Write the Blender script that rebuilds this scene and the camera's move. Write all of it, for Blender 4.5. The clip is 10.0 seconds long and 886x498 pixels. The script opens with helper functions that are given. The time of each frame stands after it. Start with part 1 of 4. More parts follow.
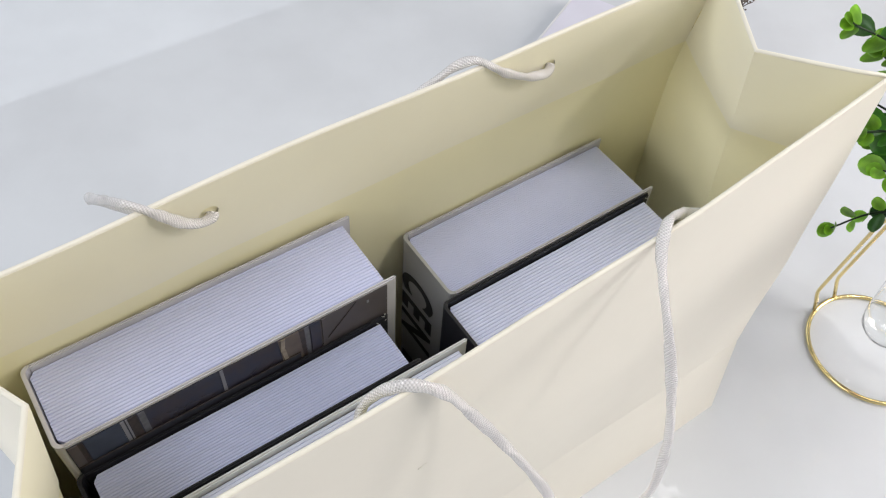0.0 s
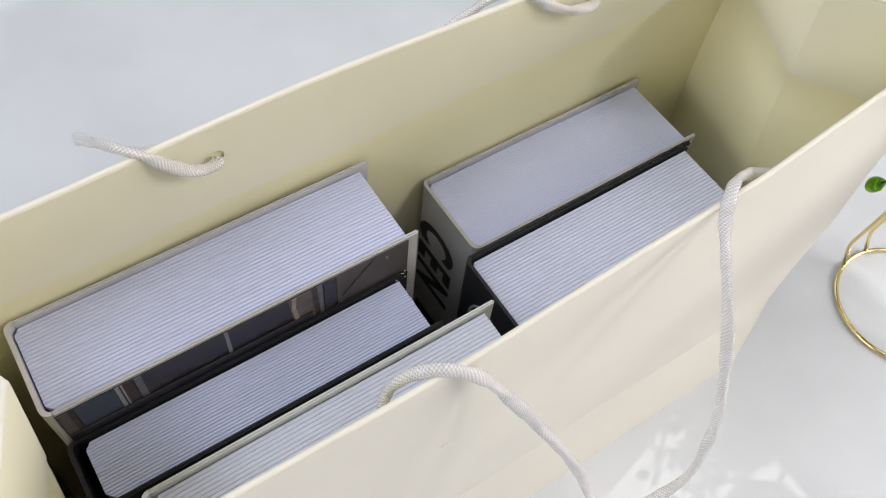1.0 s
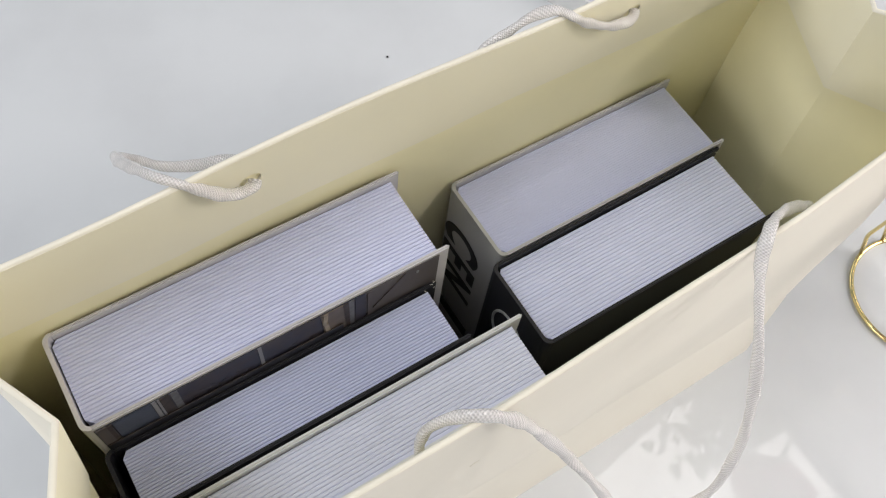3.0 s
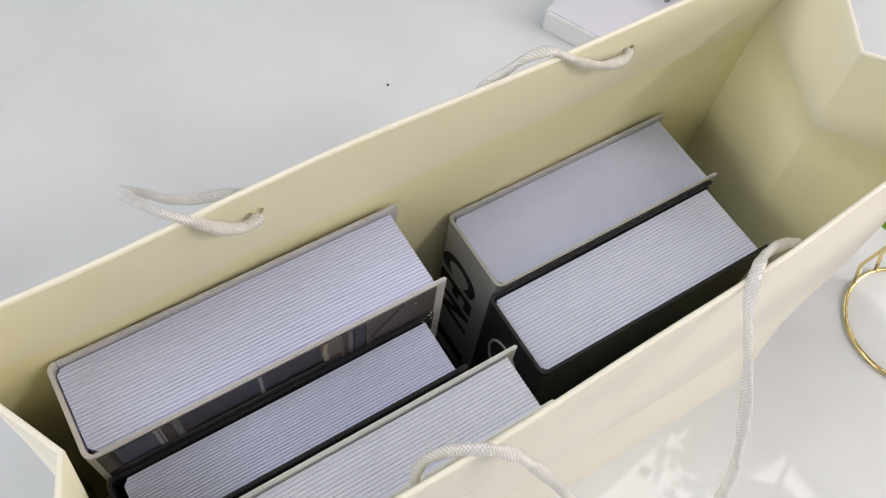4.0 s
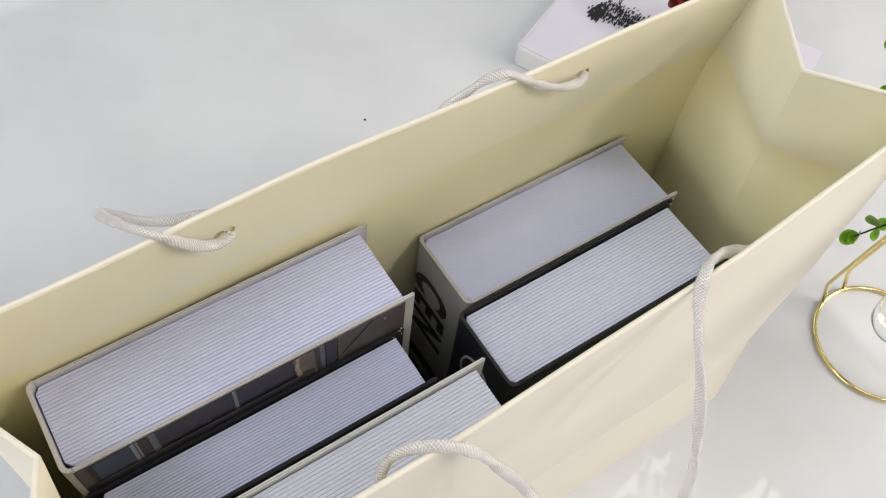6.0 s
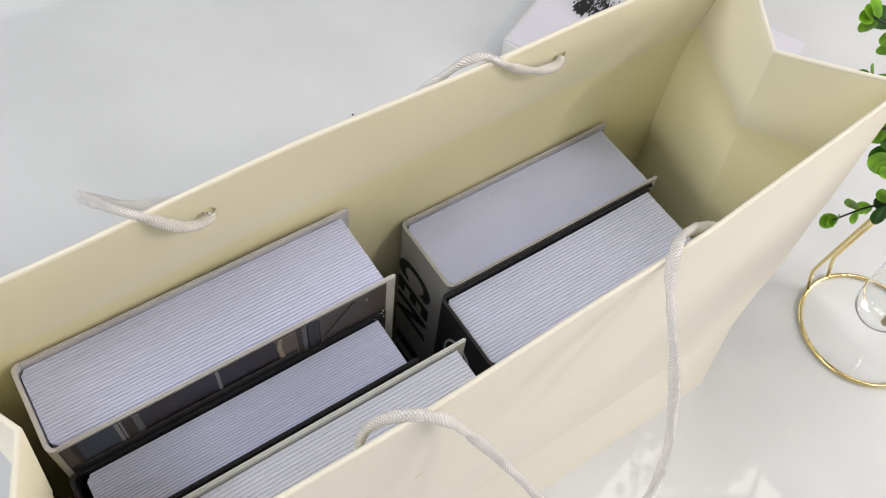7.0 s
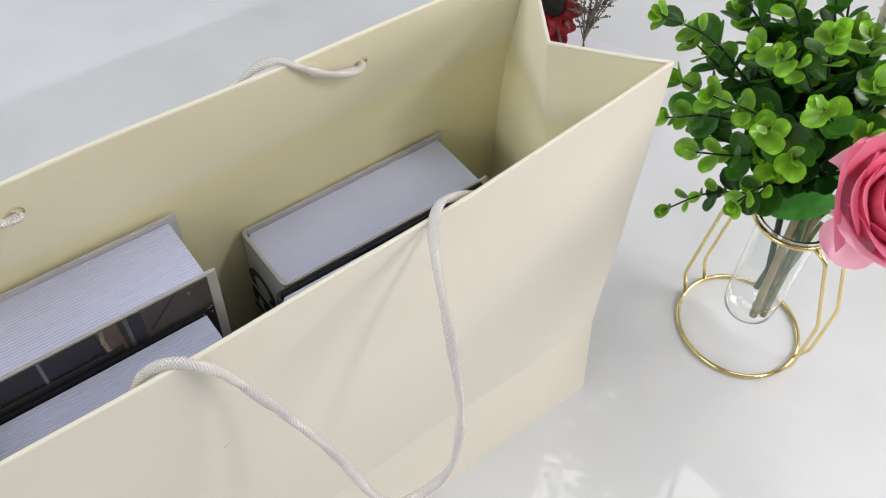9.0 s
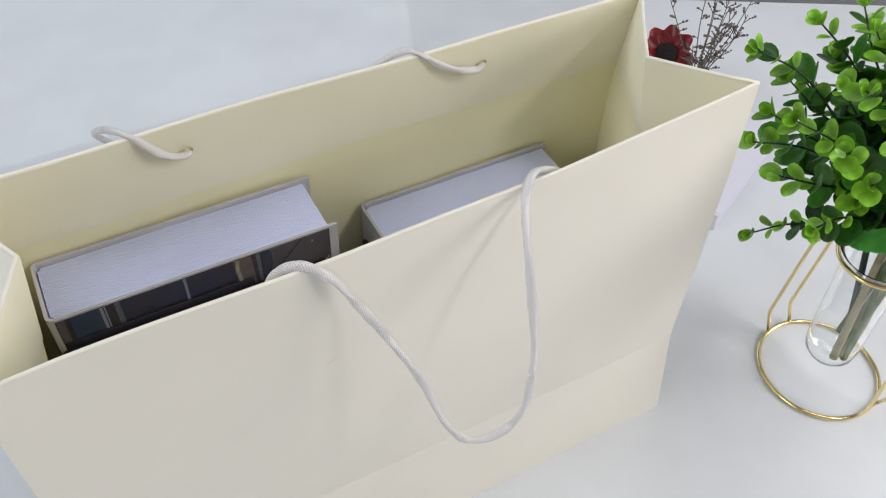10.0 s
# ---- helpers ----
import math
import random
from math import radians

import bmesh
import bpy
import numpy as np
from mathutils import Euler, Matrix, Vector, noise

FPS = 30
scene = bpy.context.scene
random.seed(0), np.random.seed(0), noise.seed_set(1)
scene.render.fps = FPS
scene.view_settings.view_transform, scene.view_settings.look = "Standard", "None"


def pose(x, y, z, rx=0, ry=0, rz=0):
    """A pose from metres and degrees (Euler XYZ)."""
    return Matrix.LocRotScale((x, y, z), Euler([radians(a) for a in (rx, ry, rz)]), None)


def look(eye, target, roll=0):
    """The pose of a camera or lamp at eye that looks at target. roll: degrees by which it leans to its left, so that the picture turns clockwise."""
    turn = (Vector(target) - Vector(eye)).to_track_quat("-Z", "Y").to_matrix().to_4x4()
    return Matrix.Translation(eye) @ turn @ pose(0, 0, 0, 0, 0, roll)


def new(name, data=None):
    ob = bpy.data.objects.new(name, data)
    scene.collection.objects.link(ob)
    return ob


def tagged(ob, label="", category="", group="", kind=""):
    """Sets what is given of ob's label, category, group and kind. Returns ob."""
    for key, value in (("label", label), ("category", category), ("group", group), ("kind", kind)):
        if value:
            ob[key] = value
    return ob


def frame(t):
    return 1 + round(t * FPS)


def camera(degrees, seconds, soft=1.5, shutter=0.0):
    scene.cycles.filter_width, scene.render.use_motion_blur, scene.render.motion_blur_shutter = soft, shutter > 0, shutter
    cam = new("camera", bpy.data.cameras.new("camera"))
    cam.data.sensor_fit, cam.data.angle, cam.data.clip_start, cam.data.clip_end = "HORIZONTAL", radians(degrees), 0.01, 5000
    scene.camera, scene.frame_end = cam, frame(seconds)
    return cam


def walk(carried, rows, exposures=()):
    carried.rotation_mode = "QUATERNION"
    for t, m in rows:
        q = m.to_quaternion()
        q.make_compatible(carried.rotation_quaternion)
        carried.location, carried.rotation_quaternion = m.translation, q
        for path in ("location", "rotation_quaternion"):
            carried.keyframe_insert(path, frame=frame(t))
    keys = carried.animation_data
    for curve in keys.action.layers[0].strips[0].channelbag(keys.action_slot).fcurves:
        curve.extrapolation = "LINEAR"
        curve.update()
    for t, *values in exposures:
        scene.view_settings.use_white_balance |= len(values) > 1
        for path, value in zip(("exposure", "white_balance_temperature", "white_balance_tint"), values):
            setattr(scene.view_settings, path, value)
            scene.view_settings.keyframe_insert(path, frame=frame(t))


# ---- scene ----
cam = camera(55.05, 10.0, soft=1.2)
PATH = [
    (0, (-0.15471, -0.17618, 0.60641), (0.03474, 0.06434, 0.21112), 4.846),
    (0.5, (-0.14991, -0.15962, 0.59281), (0.02960, 0.06320, 0.18277), 6.284),
    (1, (-0.14622, -0.14136, 0.58209), (0.02613, 0.06695, 0.16150), 7.569),
    (1.5, (-0.14271, -0.12323, 0.58227), (0.02106, 0.07379, 0.15290), 8.062),
    (2, (-0.14540, -0.11869, 0.58966), (0.01246, 0.06730, 0.15321), 9.036),
    (2.5, (-0.14399, -0.11363, 0.59496), (0.01143, 0.06825, 0.15591), 9.451),
    (4, (-0.14238, -0.11054, 0.60988), (0.01835, 0.08117, 0.17696), 9.698),
    (4.5, (-0.14374, -0.11745, 0.61326), (0.02293, 0.08050, 0.18543), 9.480),
    (5, (-0.14524, -0.12086, 0.61671), (0.02438, 0.08106, 0.19191), 9.238),
    (5.5, (-0.14405, -0.12485, 0.61725), (0.03002, 0.07993, 0.19563), 9.114),
    (7, (-0.14343, -0.14515, 0.61714), (0.03546, 0.06253, 0.19897), 8.463),
    (7.5, (-0.13870, -0.15390, 0.61541), (0.04315, 0.05402, 0.19863), 8.206),
    (8, (-0.13182, -0.16932, 0.61194), (0.05991, 0.04259, 0.20166), 7.981),
    (8.5, (-0.11456, -0.19821, 0.61465), (0.09229, 0.01812, 0.21413), 6.971),
    (9, (-0.10525, -0.23863, 0.62284), (0.10080, -0.00654, 0.23082), 5.078),
    (9.5, (-0.11360, -0.27474, 0.62770), (0.07621, -0.01295, 0.24634), 3.950),
    (10, (-0.14479, -0.30600, 0.63542), (0.02578, -0.01583, 0.26568), 2.942),
]
EXPOSURES = [(0.0, -0.14, 6330, 11), (2.5, -0.21, 6430, 11), (4.0, -0.19, 6650, 10), (7.0, -0.18, 6680, 10), (8.3, -0.20, 6620, 10), (9.0, -0.29, 6450, 10), (9.5, -0.44, 6270, 10), (10.0, -0.35, 6200, 10)]
walk(cam, [(t, look(eye, target, roll)) for t, eye, target, roll in PATH], EXPOSURES)

# ---- light ----
world = bpy.data.worlds.new("world")
scene.world = world
world.use_nodes = True
sky = world.node_tree.nodes.new("ShaderNodeTexSky")
sky.sky_type = "NISHITA"
sky.sun_disc = False
sky.sun_elevation = radians(42)
sky.sun_rotation = radians(140)
world.node_tree.links.new(sky.outputs[0], world.node_tree.nodes["Background"].inputs[0])
world.node_tree.nodes["Background"].inputs[1].default_value = 0.1


def area_lamp(name, eye, target, sx, sy, watts, color):
    data = bpy.data.lights.new(name, "AREA")
    data.shape, data.size, data.size_y, data.energy, data.color = "RECTANGLE", sx, sy, watts, color
    ob = new(name, data)
    ob.matrix_world = look(eye, target)
    return ob


# ceiling light panels above the right, the front and the left, windows at the right, at the left and far behind
area_lamp("ceiling_panel_light", (0.98, -0.02, 1.83), (0.98, -0.02, 0.0), 0.62, 0.9, 7, (1.0, 0.955, 0.92))
area_lamp("ceiling_panel_light", (0.92, -1.20, 1.83), (0.92, -1.20, 0.0), 0.30, 0.30, 15, (1.0, 0.94, 0.88))
area_lamp("ceiling_panel_light", (-0.90, 0.35, 1.83), (-0.90, 0.35, 0.0), 0.50, 0.9, 13, (0.90, 0.95, 1.0))
area_lamp("front_window_light", (1.27, -0.60, 0.64), (0.10, 0.0, 0.20), 0.8, 0.7, 17, (1.0, 0.935, 0.87))
area_lamp("window_light", (-2.35, -0.15, 1.35), (0.0, 0.05, 0.25), 2.0, 1.3, 43, (1.0, 0.985, 0.95))
area_lamp("far_window_light", (0.2, 2.8, 0.9), (0.2, 0.0, 0.1), 2.4, 1.5, 18, (0.86, 0.93, 1.0))


# ---- materials ----
def material(name, color, rough=0.5, metal=0.0, spots=0.06, scale=30.0, bump=0.05, bump_scale=400.0, other=None, transmission=0.0, coat=0.0, sheen=0.0, subsurface=0.0):
    """A principled material whose colour wanders between two tones at two scales, with fine relief."""
    m = bpy.data.materials.new(name)
    m.use_nodes = True
    nt = m.node_tree
    n, l = nt.nodes, nt.links
    b = n["Principled BSDF"]
    b.inputs["Roughness"].default_value = rough
    b.inputs["Metallic"].default_value = metal
    b.inputs["Transmission Weight"].default_value = transmission
    b.inputs["Coat Weight"].default_value = coat
    b.inputs["Sheen Weight"].default_value = sheen
    b.inputs["Subsurface Weight"].default_value = subsurface
    b.inputs["Subsurface Radius"].default_value = (0.004, 0.003, 0.002)
    b.inputs["Subsurface Scale"].default_value = 1.0
    co = n.new("ShaderNodeTexCoord")
    a = n.new("ShaderNodeTexNoise")
    a.inputs["Scale"].default_value = scale
    a.inputs["Detail"].default_value = 6
    f = n.new("ShaderNodeTexNoise")
    f.inputs["Scale"].default_value = bump_scale
    f.inputs["Detail"].default_value = 3
    l.new(co.outputs["Object"], a.inputs["Vector"])
    l.new(co.outputs["Object"], f.inputs["Vector"])
    mix = n.new("ShaderNodeMix")
    mix.data_type = "RGBA"
    dark = other or tuple(c * (1 - 2 * spots) for c in color)
    mix.inputs["A"].default_value = (*dark, 1)
    mix.inputs["B"].default_value = (*color, 1)
    ramp = n.new("ShaderNodeMapRange")
    ramp.inputs["From Min"].default_value, ramp.inputs["From Max"].default_value = 0.35, 0.6
    l.new(a.outputs["Fac"], ramp.inputs["Value"])
    l.new(ramp.outputs["Result"], mix.inputs["Factor"])
    l.new(mix.outputs["Result"], b.inputs["Base Color"])
    if bump:
        bp = n.new("ShaderNodeBump")
        bp.inputs["Strength"].default_value = bump
        bp.inputs["Distance"].default_value = 0.0005
        l.new(f.outputs["Fac"], bp.inputs["Height"])
        l.new(bp.outputs["Normal"], b.inputs["Normal"])
    return m


def rope_material():
    """Satin cord: diagonal braid from the cord's own coordinates (u round it, v along it in metres)."""
    m = material("satin_cord", (0.90, 0.87, 0.865), 0.20, sheen=0.3, coat=0.7, bump=0)
    nt = m.node_tree
    n, l = nt.nodes, nt.links
    b = n["Principled BSDF"]
    uv = n.new("ShaderNodeUVMap")
    sep = n.new("ShaderNodeSeparateXYZ")
    l.new(uv.outputs[0], sep.inputs[0])

    def wave(du, dv):
        p = n.new("ShaderNodeMath"); p.operation = "MULTIPLY"; p.inputs[1].default_value = du
        q = n.new("ShaderNodeMath"); q.operation = "MULTIPLY_ADD"; q.inputs[1].default_value = dv
        s = n.new("ShaderNodeMath"); s.operation = "SINE"
        l.new(sep.outputs[0], p.inputs[0]); l.new(sep.outputs[1], q.inputs[0]); l.new(p.outputs[0], q.inputs[2]); l.new(q.outputs[0], s.inputs[0])
        return s

    w1, w2 = wave(2 * math.pi * 8, 2 * math.pi * 760), wave(-2 * math.pi * 8, 2 * math.pi * 980)
    mx = n.new("ShaderNodeMath"); mx.operation = "ADD"
    l.new(w1.outputs[0], mx.inputs[0]); l.new(w2.outputs[0], mx.inputs[1])
    # shade in the braid's valleys is darkened into the cord's colour
    valley_shade = n.new("ShaderNodeMapRange")
    valley_shade.inputs["From Min"].default_value, valley_shade.inputs["To Min"].default_value, valley_shade.inputs["To Max"].default_value = -1.3, 0.72, 1.0
    l.new(mx.outputs[0], valley_shade.inputs["Value"])
    hue = n.new("ShaderNodeHueSaturation")
    l.new(valley_shade.outputs["Result"], hue.inputs["Value"])
    l.new(b.inputs["Base Color"].links[0].from_socket, hue.inputs["Color"])
    l.new(hue.outputs["Color"], b.inputs["Base Color"])
    bp = n.new("ShaderNodeBump")
    bp.inputs["Strength"].default_value, bp.inputs["Distance"].default_value = 0.55, 0.0003
    l.new(mx.outputs[0], bp.inputs["Height"])
    l.new(bp.outputs["Normal"], b.inputs["Normal"])
    b.inputs["Coat Roughness"].default_value = 0.2
    return m


def leaf_material(name, color, edge, thin=0.22, vary=0.35, rims=0.3, wax=0.2):
    m = material(name, color, 0.38, spots=0.1, scale=120, bump=0.12, bump_scale=350, other=edge, subsurface=0.0)
    nt = m.node_tree
    n, l = nt.nodes, nt.links
    info = n.new("ShaderNodeObjectInfo")
    hue = n.new("ShaderNodeHueSaturation")
    rng = n.new("ShaderNodeMapRange")
    rng.inputs["To Min"].default_value, rng.inputs["To Max"].default_value = 1 - vary, 1 + vary
    l.new(info.outputs["Random"], rng.inputs["Value"])
    l.new(rng.outputs["Result"], hue.inputs["Value"])
    b = n["Principled BSDF"]
    b.inputs["Coat Weight"].default_value, b.inputs["Coat Roughness"].default_value = wax, 0.25
    src = b.inputs["Base Color"].links[0].from_socket
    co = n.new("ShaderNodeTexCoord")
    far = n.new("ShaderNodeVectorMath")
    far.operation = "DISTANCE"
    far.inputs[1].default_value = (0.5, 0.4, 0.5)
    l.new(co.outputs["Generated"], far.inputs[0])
    # colour goes from darker at the leaf's middle to lighter at its rim
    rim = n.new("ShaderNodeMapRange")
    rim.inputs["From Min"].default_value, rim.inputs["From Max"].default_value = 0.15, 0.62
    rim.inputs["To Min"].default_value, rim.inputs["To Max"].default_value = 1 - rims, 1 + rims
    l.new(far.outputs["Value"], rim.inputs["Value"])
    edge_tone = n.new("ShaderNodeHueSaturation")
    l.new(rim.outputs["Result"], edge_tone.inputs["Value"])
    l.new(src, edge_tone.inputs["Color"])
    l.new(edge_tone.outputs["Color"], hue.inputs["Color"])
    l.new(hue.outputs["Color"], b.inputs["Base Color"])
    tr = n.new("ShaderNodeBsdfTranslucent")
    l.new(hue.outputs["Color"], tr.inputs["Color"])
    ad = n.new("ShaderNodeMixShader")
    ad.inputs[0].default_value = thin
    out = n["Material Output"]
    l.new(b.outputs[0], ad.inputs[1])
    l.new(tr.outputs[0], ad.inputs[2])
    l.new(ad.outputs[0], out.inputs["Surface"])
    return m


M_TABLE = material("polished_white_stone", (0.66, 0.683, 0.715), 0.035, spots=0.05, scale=7, bump=0.012, bump_scale=25, other=(0.61, 0.63, 0.66))
# lining: the cream card with the bag's yellow bounce light mixed in
M_LINING = material("card_lining_bounce_tint", (0.91, 0.86, 0.58), 0.75, spots=0.02, scale=14, bump=0.12, bump_scale=200)
M_BAG = material("cream_card", (0.86, 0.825, 0.73), 0.55, spots=0.012, scale=14, bump=0.10, bump_scale=160)
M_FOLD = material("cream_card_fold", (0.80, 0.765, 0.66), 0.6, spots=0.02, scale=60)
M_GLUE = material("dried_glue", (0.90, 0.80, 0.44), 0.4, spots=0.15, scale=300)
# hem: paler copy of the lining, standing in for stronger light near the rim
M_HEM = material("folded_card_lit_top", (0.90, 0.86, 0.675), 0.7, spots=0.015, scale=14, bump=0.12, bump_scale=200)
M_CORE = material("cream_card_cut_edge", (0.88, 0.86, 0.78), 0.7, spots=0.02, scale=60)
# white paper in three tones, each with its book's light and bluish cast mixed in
M_PAGE_LIT_BLUE = material("page_edges_lit_bluer", (0.70, 0.725, 0.915), 0.85, spots=0.012, scale=40, bump=0.04, bump_scale=900)
M_PAGE_LIT = material("page_edges_lit", (0.72, 0.74, 0.88), 0.85, spots=0.012, scale=40, bump=0.04, bump_scale=900)
M_PAGE_DIM = material("page_edges_dimmed", (0.58, 0.61, 0.815), 0.85, spots=0.012, scale=40, bump=0.04, bump_scale=900)
M_GREYCOVER = material("pale_grey_laminated_card", (0.57, 0.56, 0.59), 0.4, spots=0.03, scale=40)
M_PALECOVER = material("off_white_laminated_card", (0.76, 0.765, 0.77), 0.42, spots=0.03, scale=40)
M_BLACK = material("black_laminated_card", (0.010, 0.010, 0.014), 0.55, spots=0.1, scale=60)
# grey spine, its colour lowered for the shadow in the gap between the books
M_SPINEGREY = material("shaded_grey_spine_card", (0.43, 0.43, 0.42), 0.45, spots=0.04, scale=40)
M_INK = material("black_ink", (0.02, 0.02, 0.022), 0.5, spots=0.1)
M_GREYINK = material("grey_ink", (0.35, 0.36, 0.36), 0.5)
M_NAVY = material("dark_print", (0.022, 0.024, 0.045), 0.5, spots=0.25, scale=90, other=(0.036, 0.028, 0.034))
M_GLASSBLUE = material("blue_print", (0.032, 0.044, 0.072), 0.3, spots=0.2, scale=60)
M_TAUPE = material("taupe_print", (0.10, 0.086, 0.088), 0.6, spots=0.12, scale=30)
M_TAN = material("tan_print", (0.13, 0.098, 0.075), 0.4, spots=0.15, scale=90)
M_PRINTGREY = material("grey_print", (0.13, 0.13, 0.145), 0.4, spots=0.15, scale=300)
M_BROWNPRINT = material("dark_brown_print", (0.045, 0.032, 0.026), 0.5, spots=0.25, scale=400)
M_CREAMPRINT = material("cream_print", (0.36, 0.30, 0.22), 0.4, spots=0.15, scale=300)
M_PRINTWHITE = material("pale_print", (0.26, 0.26, 0.29), 0.4, spots=0.1)
M_CORD = rope_material()
M_GOLD = material("polished_gold_wire", (0.90, 0.74, 0.36), 0.17, 1.0, spots=0.06, scale=50, bump=0.03, bump_scale=200)
M_GLASS = bpy.data.materials.new("clear_glass")
M_GLASS.use_nodes = True
gb = M_GLASS.node_tree.nodes["Principled BSDF"]
gb.inputs["Base Color"].default_value = (0.98, 0.99, 0.99, 1)
gb.inputs["Roughness"].default_value = 0.0
gb.inputs["Transmission Weight"].default_value = 1.0
gb.inputs["IOR"].default_value = 1.46
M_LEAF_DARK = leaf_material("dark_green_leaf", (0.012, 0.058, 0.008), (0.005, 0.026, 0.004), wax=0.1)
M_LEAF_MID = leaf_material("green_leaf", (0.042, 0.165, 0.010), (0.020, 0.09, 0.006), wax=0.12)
M_LEAF_TIP = leaf_material("bright_green_leaf", (0.23, 0.48, 0.03), (0.15, 0.37, 0.02))
M_ROSELEAF = leaf_material("silk_green_leaf", (0.07, 0.36, 0.05), (0.05, 0.29, 0.035), 0.22, 0.1, 0.1, 0.0)
M_STEM = material("green_stem", (0.13, 0.20, 0.09), 0.55, spots=0.2, scale=80)
M_DARKSTEM = material("dark_green_stem", (0.02, 0.04, 0.02), 0.5, spots=0.2, scale=80)
M_BROWNSTEM = material("olive_brown_stem", (0.34, 0.30, 0.19), 0.6, spots=0.2, scale=80, other=(0.24, 0.24, 0.13))
M_PINK = leaf_material("pink_silk_petal", (1.0, 0.31, 0.49), (1.0, 0.28, 0.46), 0.38, 0.06, 0.08, 0.0)
M_PALEPINK = leaf_material("pale_pink_silk_petal", (1.0, 0.55, 0.69), (1.0, 0.50, 0.65), 0.2, 0.06, 0.08, 0.0)
M_CREAM = leaf_material("cream_silk_petal", (0.80, 0.78, 0.66), (0.78, 0.74, 0.60), 0.4, 0.08, 0.05, 0.0)
M_BERRY = material("pale_green_berry", (0.50, 0.52, 0.22), 0.35, spots=0.1, scale=200)
M_RED = leaf_material("dark_red_petal", (0.26, 0.012, 0.016), (0.16, 0.008, 0.012))
M_DRYDARK = material("dark_dried_seed_head", (0.009, 0.006, 0.006), 0.95, spots=0.3, scale=500, bump=0.6, bump_scale=900)
M_DRYLEAF = material("dark_dried_leaf", (0.030, 0.036, 0.030), 0.6, spots=0.25, scale=200, bump=0.3, bump_scale=600)
M_DRY = material("dried_brown_twig", (0.16, 0.13, 0.11), 0.8, spots=0.25, scale=300)
M_LILAC = material("pale_lilac_laminated_card", (0.68, 0.67, 0.76), 0.35, spots=0.02, scale=10)
M_WALL = material("pale_grey_wall_paint", (0.50, 0.50, 0.50), 0.8, spots=0.02, scale=3)
M_FLOOR = material("dark_floor", (0.10, 0.08, 0.07), 0.5, spots=0.2, scale=6)


# ---- mesh helpers ----
def part(name, bm, mat, parent=None, label="", smooth=False):
    me = bpy.data.meshes.new(name)
    bm.normal_update()
    bm.to_mesh(me)
    bm.free()
    if smooth:
        me.shade_smooth()
    me.materials.append(mat)
    ob = new(name, me)
    if parent is not None:
        ob.parent = parent
    if label:
        tagged(ob, label)
    return ob


def empty(name, label, category, group="", at=(0, 0, 0)):
    ob = new(name)
    ob.empty_display_size = 0.02
    ob.location = at
    return tagged(ob, label, category, group)


def box(bm, x0, x1, y0, y1, z0, z1, bevel=0.0, segments=2):
    r = bmesh.ops.create_cube(bm, size=1.0, matrix=Matrix.Translation(((x0 + x1) / 2, (y0 + y1) / 2, (z0 + z1) / 2)) @ Matrix.Diagonal((x1 - x0, y1 - y0, z1 - z0, 1)))
    if bevel:
        es = list({e for v in r["verts"] for e in v.link_edges})
        bmesh.ops.bevel(bm, geom=es, offset=bevel, segments=segments, affect="EDGES")
    return bm


def spline(points, steps=8):
    """A smooth line through the points (Catmull-Rom)."""
    p = [Vector(q) for q in points]
    p = [2 * p[0] - p[1]] + p + [2 * p[-1] - p[-2]]
    out = []
    for i in range(1, len(p) - 2):
        for k in range(steps):
            t = k / steps
            a, b, c, d = p[i - 1 : i + 3]
            out.append(0.5 * (2 * b + (c - a) * t + (2 * a - 5 * b + 4 * c - d) * t * t + (3 * b - a - 3 * c + d) * t**3))
    return out + [p[-2]]


def tube(bm, line, r0, r1=None, sides=10, flat=1.0, twist=0.0, closed=False, lump=0.0):
    """A tube along the line; flat squeezes its section, twist turns it by so many radians a metre, lump makes it uneven."""
    r1 = r0 if r1 is None else r1
    uv = bm.loops.layers.uv.verify()
    n, rings, far, up = len(line), [], 0.0, Vector((0.3, 0.2, 1)).normalized()
    dist = []
    for i, p in enumerate(line):
        if closed:
            ahead = (line[(i + 1) % n] - line[i - 1]).normalized()
        else:
            ahead = (line[min(i + 1, n - 1)] - line[max(i - 1, 0)]).normalized()
        side = ahead.cross(up).normalized()
        up = side.cross(ahead).normalized()
        far += (p - line[i - 1]).length if i else 0.0
        dist.append(far)
        r = (r0 + (r1 - r0) * i / max(n - 1, 1)) * (1 + lump * noise.noise((150 * far, 2.0, 7.0)))
        turn = twist * far + 6 * lump * noise.noise((60 * far, 5.0, 1.0))
        ring = []
        for k in range(sides):
            a = 2 * math.pi * k / sides
            u, v = math.cos(a) * r, math.sin(a) * r * flat
            c, s = math.cos(turn), math.sin(turn)
            ring.append(bm.verts.new(p + side * (u * c - v * s) + up * (u * s + v * c)))
        rings.append(ring)
    for i in range(n if closed else n - 1):
        a, b = rings[i], rings[(i + 1) % n]
        for k in range(sides):
            fc = bm.faces.new((a[k], a[(k + 1) % sides], b[(k + 1) % sides], b[k]))
            fc.smooth = True
            for lp, (uu, vv) in zip(fc.loops, ((k, dist[i]), (k + 1, dist[i]), (k + 1, dist[(i + 1) % n]), (k, dist[(i + 1) % n]))):
                lp[uv].uv = (uu / sides, vv)
    if not closed:
        bm.faces.new(rings[0][::-1])
        bm.faces.new(rings[-1])
    return bm


def circle(cx, cy, z, r, n=64):
    return [Vector((cx + r * math.cos(2 * math.pi * k / n), cy + r * math.sin(2 * math.pi * k / n), z)) for k in range(n)]


